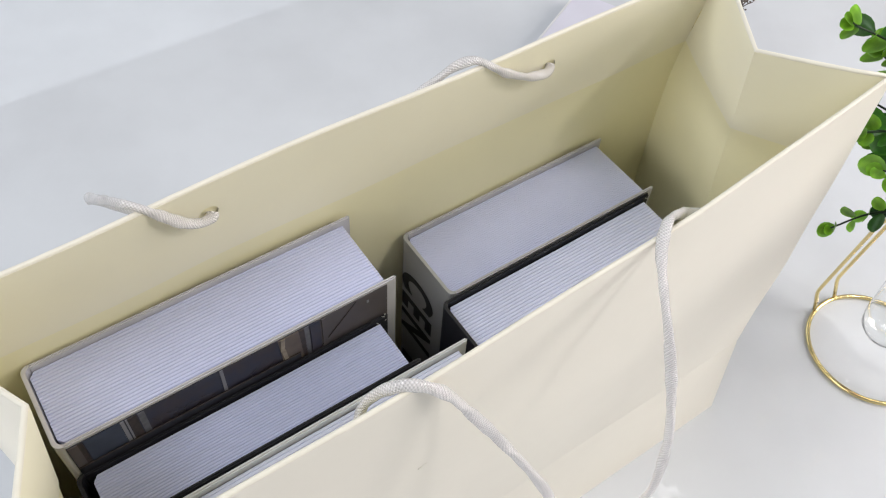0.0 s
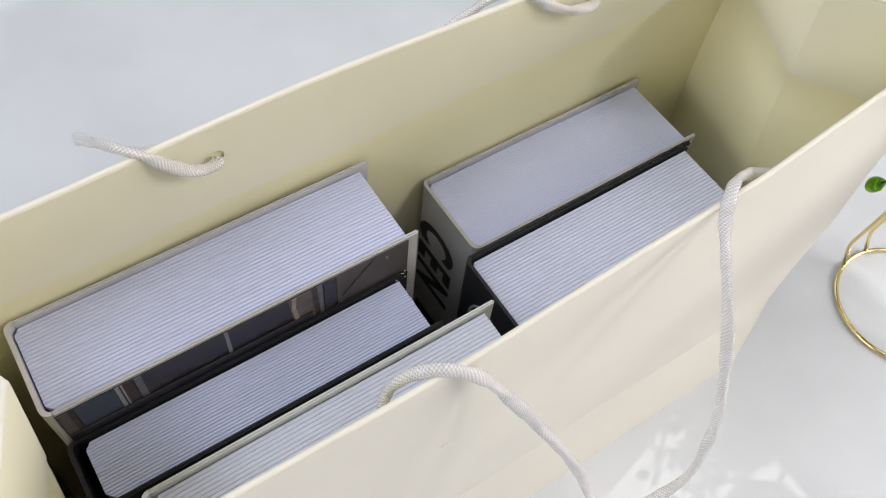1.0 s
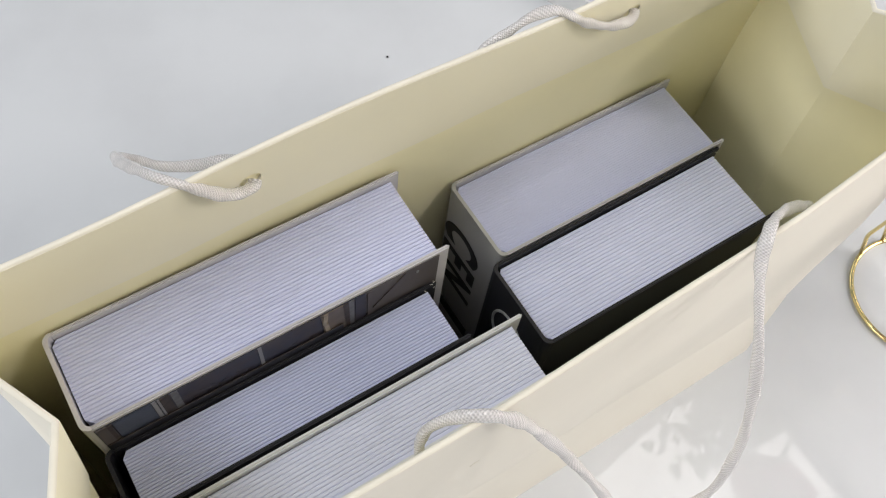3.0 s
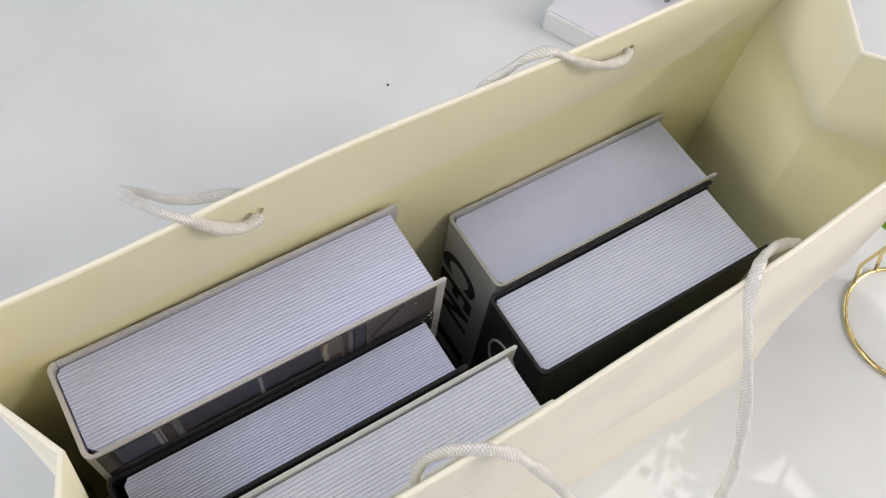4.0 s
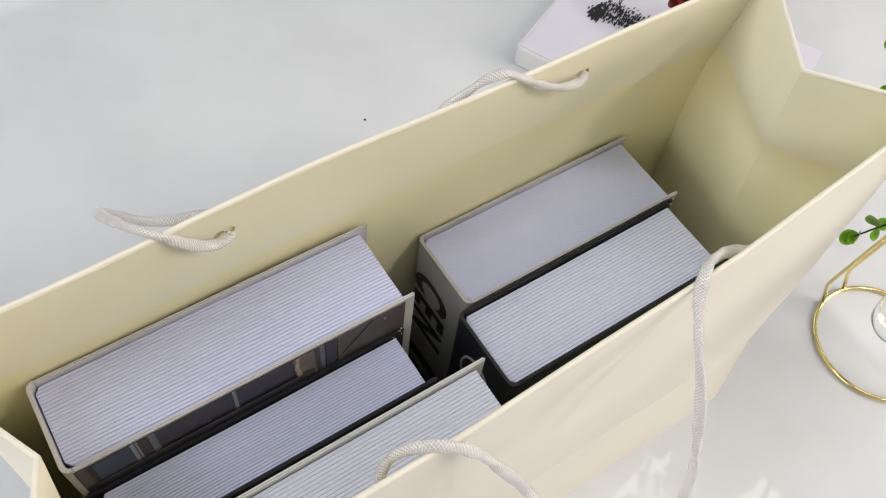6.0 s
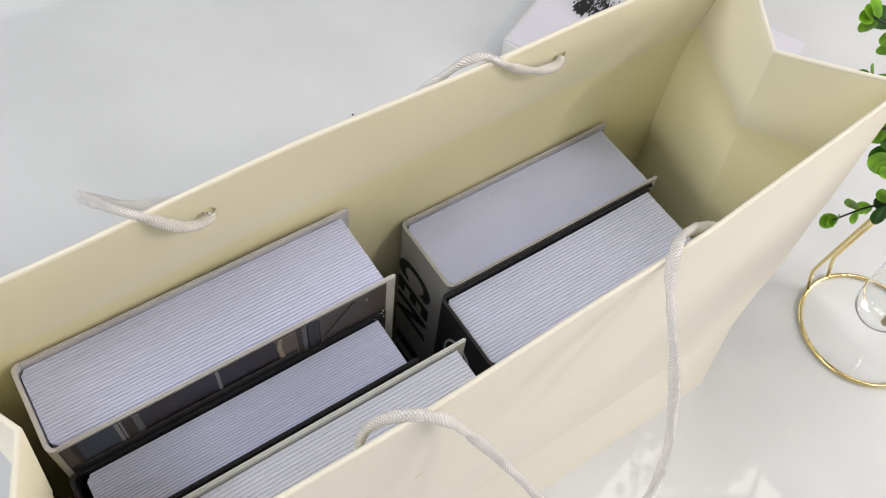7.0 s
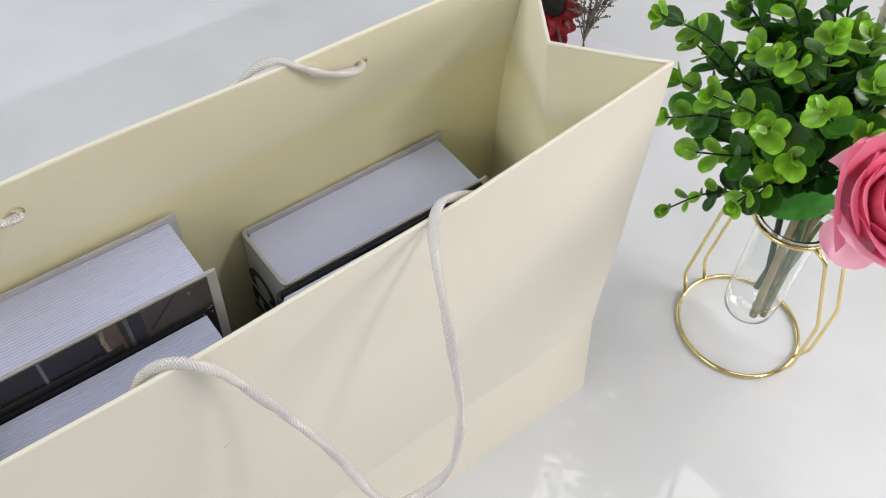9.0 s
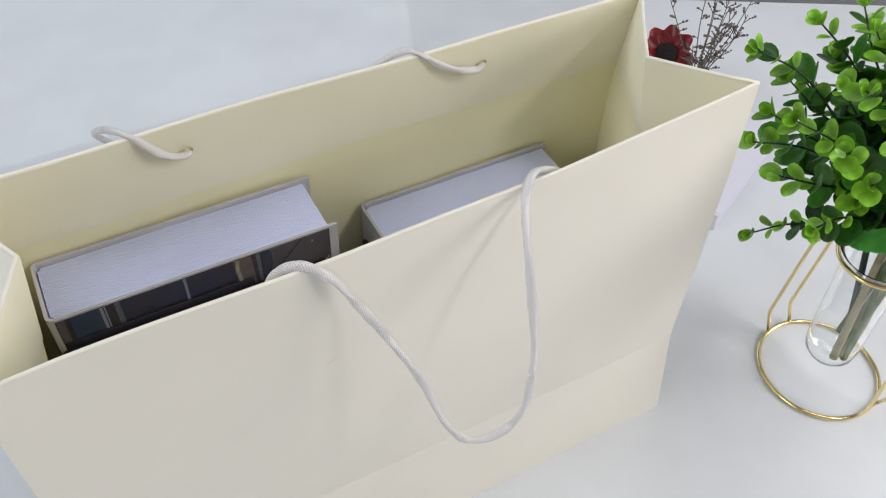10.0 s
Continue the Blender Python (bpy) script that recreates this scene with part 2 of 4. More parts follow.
def sheet(bm, thickness):
    """Thickens a sheet to both sides: two separate skins (the side it faces: slot 0, the other: slot 1) and a cut edge (slot 2)."""
    bm.normal_update()
    old = list(bm.verts)
    rim = [(e.verts[0], e.verts[1], e.link_faces[0]) for e in bm.edges if len(e.link_faces) == 1]
    faces, sharp = list(bm.faces), [e for e in bm.edges if not e.smooth]
    n = {v: v.normal.copy() * thickness / 2 for v in old}
    far = {v: bm.verts.new(v.co - n[v]) for v in old}
    a = {v: bm.verts.new(v.co + n[v]) for e in rim for v in e[:2]}
    b = {v: bm.verts.new(v.co - n[v]) for e in rim for v in e[:2]}
    for f in faces:
        g = bm.faces.new([far[v] for v in reversed(f.verts)])
        g.material_index, g.smooth, f.smooth = 1, True, True
    for e in sharp:
        twin = bm.edges.get([far[v] for v in e.verts])
        twin.smooth = False
    for p, q, f in rim:
        vs = list(f.verts)
        if vs[(vs.index(p) + 1) % len(vs)] != q:
            p, q = q, p
        g = bm.faces.new((a[q], a[p], b[p], b[q]))
        g.material_index = 2
    for v in old:
        v.co += n[v]
    return bm


def card(name, bm, thickness, bag, outside_first=True):
    ob = part(name, sheet(bm, thickness), M_BAG if outside_first else M_LINING, bag)
    ob.data.materials.append(M_LINING if outside_first else M_BAG)
    ob.data.materials.append(M_BAG)
    return ob


def lerp_table(table, v):
    """Straight-line value of a small table of (v, value)."""
    for (a, fa), (b, fb) in zip(table, table[1:]):
        if v <= b:
            t = min(max((v - a) / (b - a), 0), 1)
            return fa + (fb - fa) * t
    return table[-1][1]


# ---- room ----
TABLE_TURN = pose(0, 0, 0, 0, 0, -28)


def room():
    def slab(name, x0, x1, y0, y1, z0, z1, mat, label):
        return tagged(part(name, box(bmesh.new(), x0, x1, y0, y1, z0, z1), mat), label, name.split("_")[0], kind="structure")

    slab("floor", -2.6, 1.45, -1.9, 3.0, -0.85, -0.75, M_FLOOR, "dark floor below the table")
    slab("ceiling", -2.6, 1.45, -1.9, 3.0, 1.86, 1.96, M_WALL, "plain pale grey painted ceiling")
    slab("wall_west", -2.6, -2.5, -1.9, 3.0, -0.75, 1.86, M_WALL, "plain pale grey painted wall")
    slab("wall_east", 1.35, 1.45, -1.9, 3.0, -0.75, 1.86, M_WALL, "plain pale grey painted wall")
    slab("wall_south", -2.5, 1.35, -1.9, -1.8, -0.75, 1.86, M_WALL, "plain pale grey painted wall")
    slab("wall_north", -2.5, 1.35, 2.9, 3.0, -0.75, 1.86, M_WALL, "plain pale grey painted wall")


def table():
    t = empty("table", "white polished stone table with faint grey clouding", "table")
    t.matrix_world = TABLE_TURN
    part("tabletop", box(bmesh.new(), -1.25, 1.02, -0.75, 0.724, -0.03, 0.0, 0.003), M_TABLE, t)
    for x in (-1.15, 0.92):
        for y in (-0.66, 0.63):
            part("leg", box(bmesh.new(), x - 0.03, x + 0.03, y - 0.03, y + 0.03, -0.75, -0.03, 0.004), M_DARKSTEM, t)


room()
table()

# ---- paper bag ----
HOLE_Z, HOLE_X, HOLE_R, BAG_TOP = 0.3228, 0.093, 0.0046, 0.3455
RIGHT_X = [(0.0, 0.229), (0.1, 0.219), (BAG_TOP, 0.212)]
LEFT_X = [(0.0, -0.222), (0.1, -0.216), (BAG_TOP, -0.214)]
FRONT_TOP = [(-0.214, -0.0655), (-0.185, -0.0632), (-0.15, -0.0625), (-0.06, -0.0625), (0.07, -0.058), (0.148, -0.052), (0.212, -0.0465)]
BACK_TOP = [(-0.214, 0.0595), (-0.1, 0.0622), (0.1, 0.0632), (0.212, 0.0635)]


def front_y(x, z):
    top = lerp_table(FRONT_TOP, x) + 0.0004 * noise.noise((14 * x, 3.1, 0))
    wave = 0.0011 * noise.noise((11 * x, 7.0, 16 * z)) * min(1, 8 * z)
    wave += 0.0002 if abs(z - 0.1) < 0.0005 else 0.0
    return wave + lerp_table([(0.0, -0.0530), (0.1, -0.0464), (0.2, -0.0495 + (top + 0.0495) * 0.5), (BAG_TOP, top)], z)


def back_y(x, z):
    top = lerp_table(BACK_TOP, x)
    t = z / BAG_TOP
    wave = 0.0019 * noise.noise((10 * x, 21.0, 14 * z)) * min(1, 8 * z)
    return wave + 0.079 + (top - 0.079) * t**5


def panel(name, depth, bag, z0=0.0, inset=0.0, thick=0.0015, punched=False, outside_first=True):
    """A wall of the bag with two punched holes, as a grid that follows depth(x, z)."""
    bm = bmesh.new()
    zs = [z for z in (0.0, 0.03, 0.065, 0.0975, 0.1, 0.1025, 0.12, 0.14, 0.16, 0.18, 0.2, 0.22, 0.235, 0.25, 0.27, 0.287, 0.305, HOLE_Z - 0.007, HOLE_Z + 0.007, BAG_TOP) if z >= z0]
    hx = [s * HOLE_X + e for s in (-1, 1) for e in (-0.007, 0.007)]
    us = sorted({round(-0.214 + 0.426 * k / 24, 4) for k in range(25)} | set(hx))
    us = [u for u in us if u in hx or min(abs(u - h) for h in hx) > 0.005]

    def put(u, z):
        z += 0.0016 * noise.noise((17 * u, 5.0, 0)) if z == z0 > 0 else 0.0
        x = lerp_table(LEFT_X, z) + (u + 0.214) / 0.426 * (lerp_table(RIGHT_X, z) - lerp_table(LEFT_X, z))
        return bm.verts.new((x, depth(x, z) + inset, z))

    g = [[put(u, z) for u in us] for z in zs]
    for j in range(len(zs) - 1):
        for i in range(len(us) - 1):
            q = (g[j][i], g[j][i + 1], g[j + 1][i + 1], g[j + 1][i])
            if punched and abs(zs[j] - HOLE_Z + 0.007) < 1e-6 and any(abs(us[i] - h) < 1e-6 for h in (hx[0], hx[2])):
                cu = us[i] + 0.007
                ring = [put(cu + HOLE_R * math.cos(math.pi * (k / 8 - 0.75)), HOLE_Z + HOLE_R * math.sin(math.pi * (k / 8 - 0.75))) for k in range(16)]
                for s in range(4):
                    bm.faces.new((q[s], q[(s + 1) % 4], *[ring[(4 * s + k) % 16] for k in range(4, -1, -1)]))
            else:
                bm.faces.new(q)
    for e in bm.edges:
        e.smooth = not all(abs(v.co.z - 0.1) < 1e-5 for v in e.verts)
    return card(name, bm, thick, bag, outside_first)


def gusset(name, corner, fold_top, bag, thick=0.0013):
    """A side wall that folds inward above the base crease; its doubled top steps inward a little."""
    bm = bmesh.new()
    zs = (0.0, 0.05, 0.1, 0.14, 0.18, 0.22, 0.26, 0.2862, 0.287, 0.31, BAG_TOP)
    rows = []
    for z in zs:
        x = lerp_table(corner, z)
        f, b = front_y(x, z), back_y(x, z)
        t = max(0.0, (z - 0.09) / (BAG_TOP - 0.09))
        xm = x + (fold_top - corner[-1][1]) * t
        ym = 0.002 + 0.008 * (1 - t)
        row = []
        for k in range(9):
            s = k / 8
            w = 1 - abs(2 * s - 1)
            y = f + (ym - f) * 2 * s if s < 0.5 else ym + (b - ym) * (2 * s - 1)
            row.append(bm.verts.new((x + (xm - x) * (w ** 0.92) + (0.0006 if z > 0.2865 else 0.0) * (-1 if fold_top > 0 else 1), y, z)))
        rows.append(row)
    for a, b in zip(rows, rows[1:]):
        for k in range(8):
            bm.faces.new((a[k], a[k + 1], b[k + 1], b[k]))
    for e in bm.edges:
        mid = [v for v in e.verts if abs(v.co.y - 0.006) < 0.0045 and v.co.z > 0.09]
        e.smooth = len(mid) < 2 or abs(e.verts[0].co.z - e.verts[1].co.z) < 0.01
    return card(name, bm, thick, bag, fold_top > 0)


def top_fold(line, bag):
    """The rounded fold along a wall's top."""
    return part("folded_edge", tube(bmesh.new(), line, 0.0012, sides=10), M_FOLD, bag)


def cord(line, bag, steps=10):
    return part("rope_handle", tube(bmesh.new(), spline(line, steps), 0.0025, sides=16, flat=0.72, twist=60, lump=0.22), M_CORD, bag, "white satin braided cord handle")


def paper_bag():
    bag = empty("paper_bag", "open cream card carrier bag with white cord handles", "bag")
    panel("front_panel", front_y, bag)
    panel("back_panel", back_y, bag, outside_first=False)
    hem = panel("folded_hem", back_y, bag, 0.287, -0.0014, 0.0008, True, False)
    hem.data.materials[0] = M_HEM
    hem = panel("folded_hem", front_y, bag, 0.287, 0.0012, 0.0003, True)
    hem.data.materials[0] = M_LINING
    for side in (gusset("side_gusset", RIGHT_X, 0.169, bag), gusset("side_gusset", LEFT_X, -0.184, bag)):
        # the doubled top is folded over; its paler tone carries the brighter light there
        side.data.materials.append(M_HEM)
        for f in side.data.polygons:
            if f.center.z > 0.2868 and side.data.materials[f.material_index] == M_LINING:
                f.material_index = 3
    xs = [-0.214 + 0.426 * k / 24 for k in range(25)]
    top_fold([Vector((x, front_y(x, BAG_TOP) + 0.0004, BAG_TOP)) for x in xs], bag)
    top_fold([Vector((x, back_y(x, BAG_TOP) - 0.0005, BAG_TOP)) for x in xs], bag)
    for x, fold in ((0.212, 0.169), (-0.214, -0.184)):
        f, b = front_y(x, BAG_TOP), back_y(x, BAG_TOP)
        top_fold([Vector((x + (fold - x) * (1 - abs(k / 4 - 1)) ** 0.92, f + (0.002 - f) * k / 4 if k < 4 else 0.002 + (b - 0.002) * (k / 4 - 1), BAG_TOP)) for k in range(9)], bag)
    part("base", box(bmesh.new(), -0.219, 0.226, -0.052, 0.077, 0.001, 0.004), M_BAG, bag)
    # glue squeezed out along the corner seams, and a small dent in the front
    for corner, inward in ((RIGHT_X, -1), (LEFT_X, 1)):
        line = []
        for k in range(15):
            z = 0.295 + (BAG_TOP - 0.297) * k / 14
            x = lerp_table(corner, z)
            line.append(Vector((x + inward * (0.0024 + 0.0006 * noise.noise((9.0, 3.0, 90 * z))), back_y(x, z) - 0.0022, z)))
        part("glue_line", tube(bmesh.new(), line, 0.0004, 0.0012, 8, flat=0.5), M_GLUE, bag, "thin yellowed line of dried glue")
    bm = tube(bmesh.new(), [Vector((-0.0665 + 0.0011 * k, front_y(-0.0665 + 0.0011 * k, 0.2645 + 0.0004 * k) - 0.0006, 0.2645 + 0.0004 * k)) for k in range(5)], 0.00035, 0.0002, 6)
    part("dent", bm, M_FOLD, bag, "small pressed crease in the card")
    # handle of the front wall, hanging outside in a loop
    cord([(-0.0915, -0.0560, 0.323), (-0.0905, -0.0545, 0.329), (-0.0870, -0.0540, 0.337), (-0.081, -0.0570, 0.345), (-0.073, -0.0620, 0.3482), (-0.0625, -0.0670, 0.3400), (-0.0545, -0.0705, 0.325),
          (-0.0425, -0.0810, 0.3015), (-0.0340, -0.0920, 0.2835), (-0.0280, -0.0980, 0.2680), (-0.0240, -0.1020, 0.2530), (-0.0195, -0.1070, 0.2380), (-0.0106, -0.1125, 0.2250), (0.003, -0.1155, 0.2215),
          (0.0145, -0.1175, 0.2280), (0.0210, -0.1180, 0.2420), (0.0250, -0.1150, 0.2580), (0.0285, -0.1090, 0.2780), (0.0305, -0.1000, 0.300), (0.0330, -0.0885, 0.3200), (0.0380, -0.0745, 0.3350), (0.0435, -0.0640, 0.3440),
          (0.0500, -0.0578, 0.3490), (0.058, -0.0540, 0.3465), (0.072, -0.0515, 0.338), (0.086, -0.0505, 0.328), (0.0925, -0.0505, 0.323)], bag)
    # handle of the back wall, hung over the top edge and down behind
    cord([(0.0945, 0.0650, 0.3235), (0.0925, 0.0630, 0.3228), (0.087, 0.0608, 0.3238), (0.074, 0.0598, 0.3285), (0.060, 0.0604, 0.3370), (0.050, 0.0612, 0.3455), (0.043, 0.0640, 0.3490), (0.034, 0.0668, 0.3468),
          (0.024, 0.0684, 0.3408), (0.014, 0.0705, 0.3325), (0.008, 0.080, 0.302), (0.003, 0.092, 0.262), (-0.006, 0.096, 0.235), (-0.022, 0.099, 0.228), (-0.042, 0.099, 0.240), (-0.064, 0.098, 0.265),
          (-0.079, 0.095, 0.288), (-0.093, 0.0935, 0.301), (-0.105, 0.0950, 0.3035), (-0.117, 0.0990, 0.3060), (-0.1265, 0.1030, 0.3130), (-0.1325, 0.0985, 0.3240), (-0.1325, 0.0890, 0.3335), (-0.1300, 0.0775, 0.3425),
          (-0.1260, 0.0670, 0.3485), (-0.121, 0.0618, 0.3480), (-0.114, 0.0598, 0.3410), (-0.106, 0.0598, 0.3310), (-0.0990, 0.0606, 0.3255), (-0.0930, 0.0632, 0.3225), (-0.0915, 0.0650, 0.3232)], bag)


paper_bag()


# ---- books ----
def page_block(bm, x0, x1, y0, y1, z0, z1, ridges, depth):
    """A block of pages whose top and right edge show the gathered sheets as ridges along the block."""
    rnd = random.Random(int(1000 * (x1 + y1)))
    w = [1 + rnd.uniform(-0.05, 0.05) for _ in range(ridges)]
    tot, prof, y = sum(w), [], y0
    for k in range(ridges):
        wd = (y1 - y0) * w[k] / tot
        h = rnd.uniform(-0.06, 0.06) * depth
        prof += [(y, -depth), (y + 0.14 * wd, h - 0.15 * depth), (y + 0.35 * wd, h), (y + 0.7 * wd, h), (y + 0.88 * wd, h - 0.15 * depth)]
        y += wd
    prof.append((y1, -depth))
    nx = 14
    grid = []
    for i in range(nx + 1):
        s = i / nx
        x = x0 + (x1 - x0) * s
        row = []
        for k, (yy, dz) in enumerate(prof):
            wob = 0.00012 * math.sin(7 * s + 60 * yy) + 0.00005 * noise.noise((x * 40, yy * 60, z1))
            end = dz * 0.1 if i == nx else 0
            cut = max(0.0, 0.0042 - (yy - y0), 0.0030 - (y1 - yy)) * 0.9 if i == 0 else 0.0
            row.append(bm.verts.new((x + end + cut, yy + wob, z1 + dz)))
        grid.append(row)
    for a, b in zip(grid, grid[1:]):
        for k in range(len(prof) - 1):
            bm.faces.new((a[k], b[k], b[k + 1], a[k + 1]))
    low = [[bm.verts.new((v.co.x, v.co.y, z0)) for v in row] for row in (grid[0], grid[-1])]
    for k in range(len(prof) - 1):
        bm.faces.new((grid[0][k], grid[0][k + 1], low[0][k + 1], low[0][k]))
        bm.faces.new((grid[-1][k + 1], grid[-1][k], low[1][k], low[1][k + 1]))
    bm.faces.new([v for v in low[0]] + [v for v in reversed(low[1])])
    for k in (0, len(prof) - 1):
        col = [r[k] for r in grid]
        f = col + [low[1][k], low[0][k]]
        bm.faces.new(f if k == 0 else f[::-1])
    return bm


def book(label, x0, x1, y0, y1, ztop, page_top, page_x0, page_x1, ridges, depth, front, back, spine, z0=0.0045, board=0.0018, gap=0.0004, paper=None):
    """A hardback standing upright: spine at x0, fore edge at x1, boards at y0 and y1."""
    b = empty("book", label, "book", "books in the bag")
    part("page_block", page_block(bmesh.new(), page_x0, page_x1, y0 + board + 0.0004, y1 - board - gap, z0 + 0.003, page_top, ridges, depth), paper or M_PAGE_DIM, b, "white page edges in fine gathered layers", smooth=False)
    part("front_cover", box(bmesh.new(), x0 + 0.0035, x1, y0, y0 + board, z0, ztop, 0.0007), front, b)
    part("back_cover", box(bmesh.new(), x0 + 0.0035, x1, y1 - board, y1, z0, ztop, 0.0007), back, b)
    # spine: a shallow channel with rounded edges that meets both boards
    bm = bmesh.new()
    sec = []
    r = 0.004
    for k in range(5):
        a = math.pi / 2 * k / 4
        sec.append((x0 + r - r * math.sin(a), y0 + r - r * math.cos(a)))
    for k in range(5):
        a = math.pi / 2 * k / 4
        sec.append((x0 + r - r * math.cos(a), y1 - r + r * math.sin(a)))
    inner = [(x0 + r + (x - x0 - r) * (1 - 0.0018 / r) if x < x0 + r else x, y0 + 0.0018 + (y - y0) * (1 - 0.0036 / (y1 - y0))) for x, y in sec]
    ring = sec + inner[::-1]
    lo = [bm.verts.new((x, y, z0)) for x, y in ring]
    hi = [bm.verts.new((x, y, ztop - 0.0003)) for x, y in ring]
    n = len(ring)
    for k in range(n):
        bm.faces.new((lo[k], hi[k], hi[(k + 1) % n], lo[(k + 1) % n]))
    m = len(sec)
    for k in range(m - 1):
        bm.faces.new((hi[k], hi[n - 1 - k], hi[n - 2 - k], hi[k + 1]))
        bm.faces.new((lo[k + 1], lo[n - 2 - k], lo[n - 1 - k], lo[k]))
    bmesh.ops.recalc_face_normals(bm, faces=bm.faces)
    part("spine", bm, spine, b)
    return b


def rect(name, x0, x1, y, z0, z1, mat, parent, label=""):
    return part(name, box(bmesh.new(), x0, x1, y - 0.0002, y + 0.0002, z0, z1), mat, parent, label)


def flat_text(name, body, size, matrix, mat, parent, label):
    """Writing as a thin mesh in Blender's own font."""
    cu = bpy.data.curves.new(name, "FONT")
    cu.body, cu.size, cu.extrude, cu.offset, cu.align_x = body, size, 0.0001, 0.0013, "LEFT"
    cu.space_character = 1.25
    tmp = new(name + "_text", cu)
    me = bpy.data.meshes.new_from_object(tmp.evaluated_get(bpy.context.evaluated_depsgraph_get()))
    bpy.data.objects.remove(tmp)
    bpy.data.curves.remove(cu)
    me.name = name
    me.materials.clear()
    me.materials.append(mat)
    ob = new(name, me)
    ob.parent = parent
    ob.matrix_local = matrix
    return tagged(ob, label)


def photo_cover(host, y):
    """The printed photo on the thick book's cover: a row of dark windows with pale posts, a curtain and a wall."""
    low, top = 0.10, 0.2714
    rect("photo_print", -0.1850, -0.0690, y, low, top, M_NAVY, host, "dark printed photo of windows")
    rect("photo_print", -0.0690, -0.0292, y, low, top, M_TAUPE, host, "taupe printed wall")

    def strip(x0, x1, mat, z0=0.20, z1=top - 0.0002, proud=0.0004, slant=0.0):
        bm = box(bmesh.new(), x0, x1, y - proud - 0.0002, y - proud + 0.0002, z0, z1)
        for v in bm.verts:
            v.co.x += slant * (v.co.z - z1)
        return part("photo_strip", bm, mat, host)

    strip(-0.1845, -0.1805, M_TAUPE)
    strip(-0.1805, -0.1785, M_BROWNPRINT)
    strip(-0.1780, -0.1625, M_GLASSBLUE)
    strip(-0.1622, -0.1606, M_PRINTWHITE)
    strip(-0.1600, -0.1592, M_PRINTWHITE)
    strip(-0.1590, -0.1550, M_BROWNPRINT)
    strip(-0.1545, -0.1516, M_PRINTGREY)
    strip(-0.1168, -0.1152, M_PRINTWHITE)
    strip(-0.0880, -0.0775, M_TAN, slant=-0.06)
    strip(-0.0865, -0.0845, M_CREAMPRINT, 0.262, proud=0.0008, slant=0.12)
    strip(-0.0870, -0.0850, M_CREAMPRINT, 0.245, 0.2622, proud=0.0008, slant=-0.10)
    strip(-0.0775, -0.0748, M_BROWNPRINT, slant=-0.04)
    strip(-0.0745, -0.0722, M_PRINTGREY)
    strip(-0.0715, -0.0665, M_NAVY)
    strip(-0.0655, -0.0630, M_TAUPE, proud=0.0006)
    strip(-0.0470, -0.0467, M_BROWNPRINT, proud=0.0006, slant=0.9)
    # brown sill under the windows and the dark wall below it
    strip(-0.1845, -0.0780, M_BLACK, 0.20, 0.2532, 0.0009)
    strip(-0.1845, -0.0780, M_BROWNPRINT, 0.2532, 0.2542, 0.0010)
    # bare twigs printed in the lower half of the panes
    rnd = random.Random(31)
    for k in range(14):
        x = rnd.uniform(-0.148, -0.094)
        if abs(x + 0.116) > 0.004:
            h = rnd.uniform(0.003, 0.0085)
            bm = tube(bmesh.new(), [Vector((x, y - 0.0005, 0.2542)), Vector((x + rnd.uniform(-0.002, 0.002), y - 0.0005, 0.2542 + 0.5 * h)), Vector((x + rnd.uniform(-0.005, 0.005), y - 0.0005, 0.2542 + h))], 0.00012, 0.00006, 4)
            part("printed_twig", bm, M_BROWNPRINT, host)
    rect("print_fleck", -0.0408, -0.0398, y - 0.0004, 0.2655, 0.2672, M_PRINTWHITE, host)


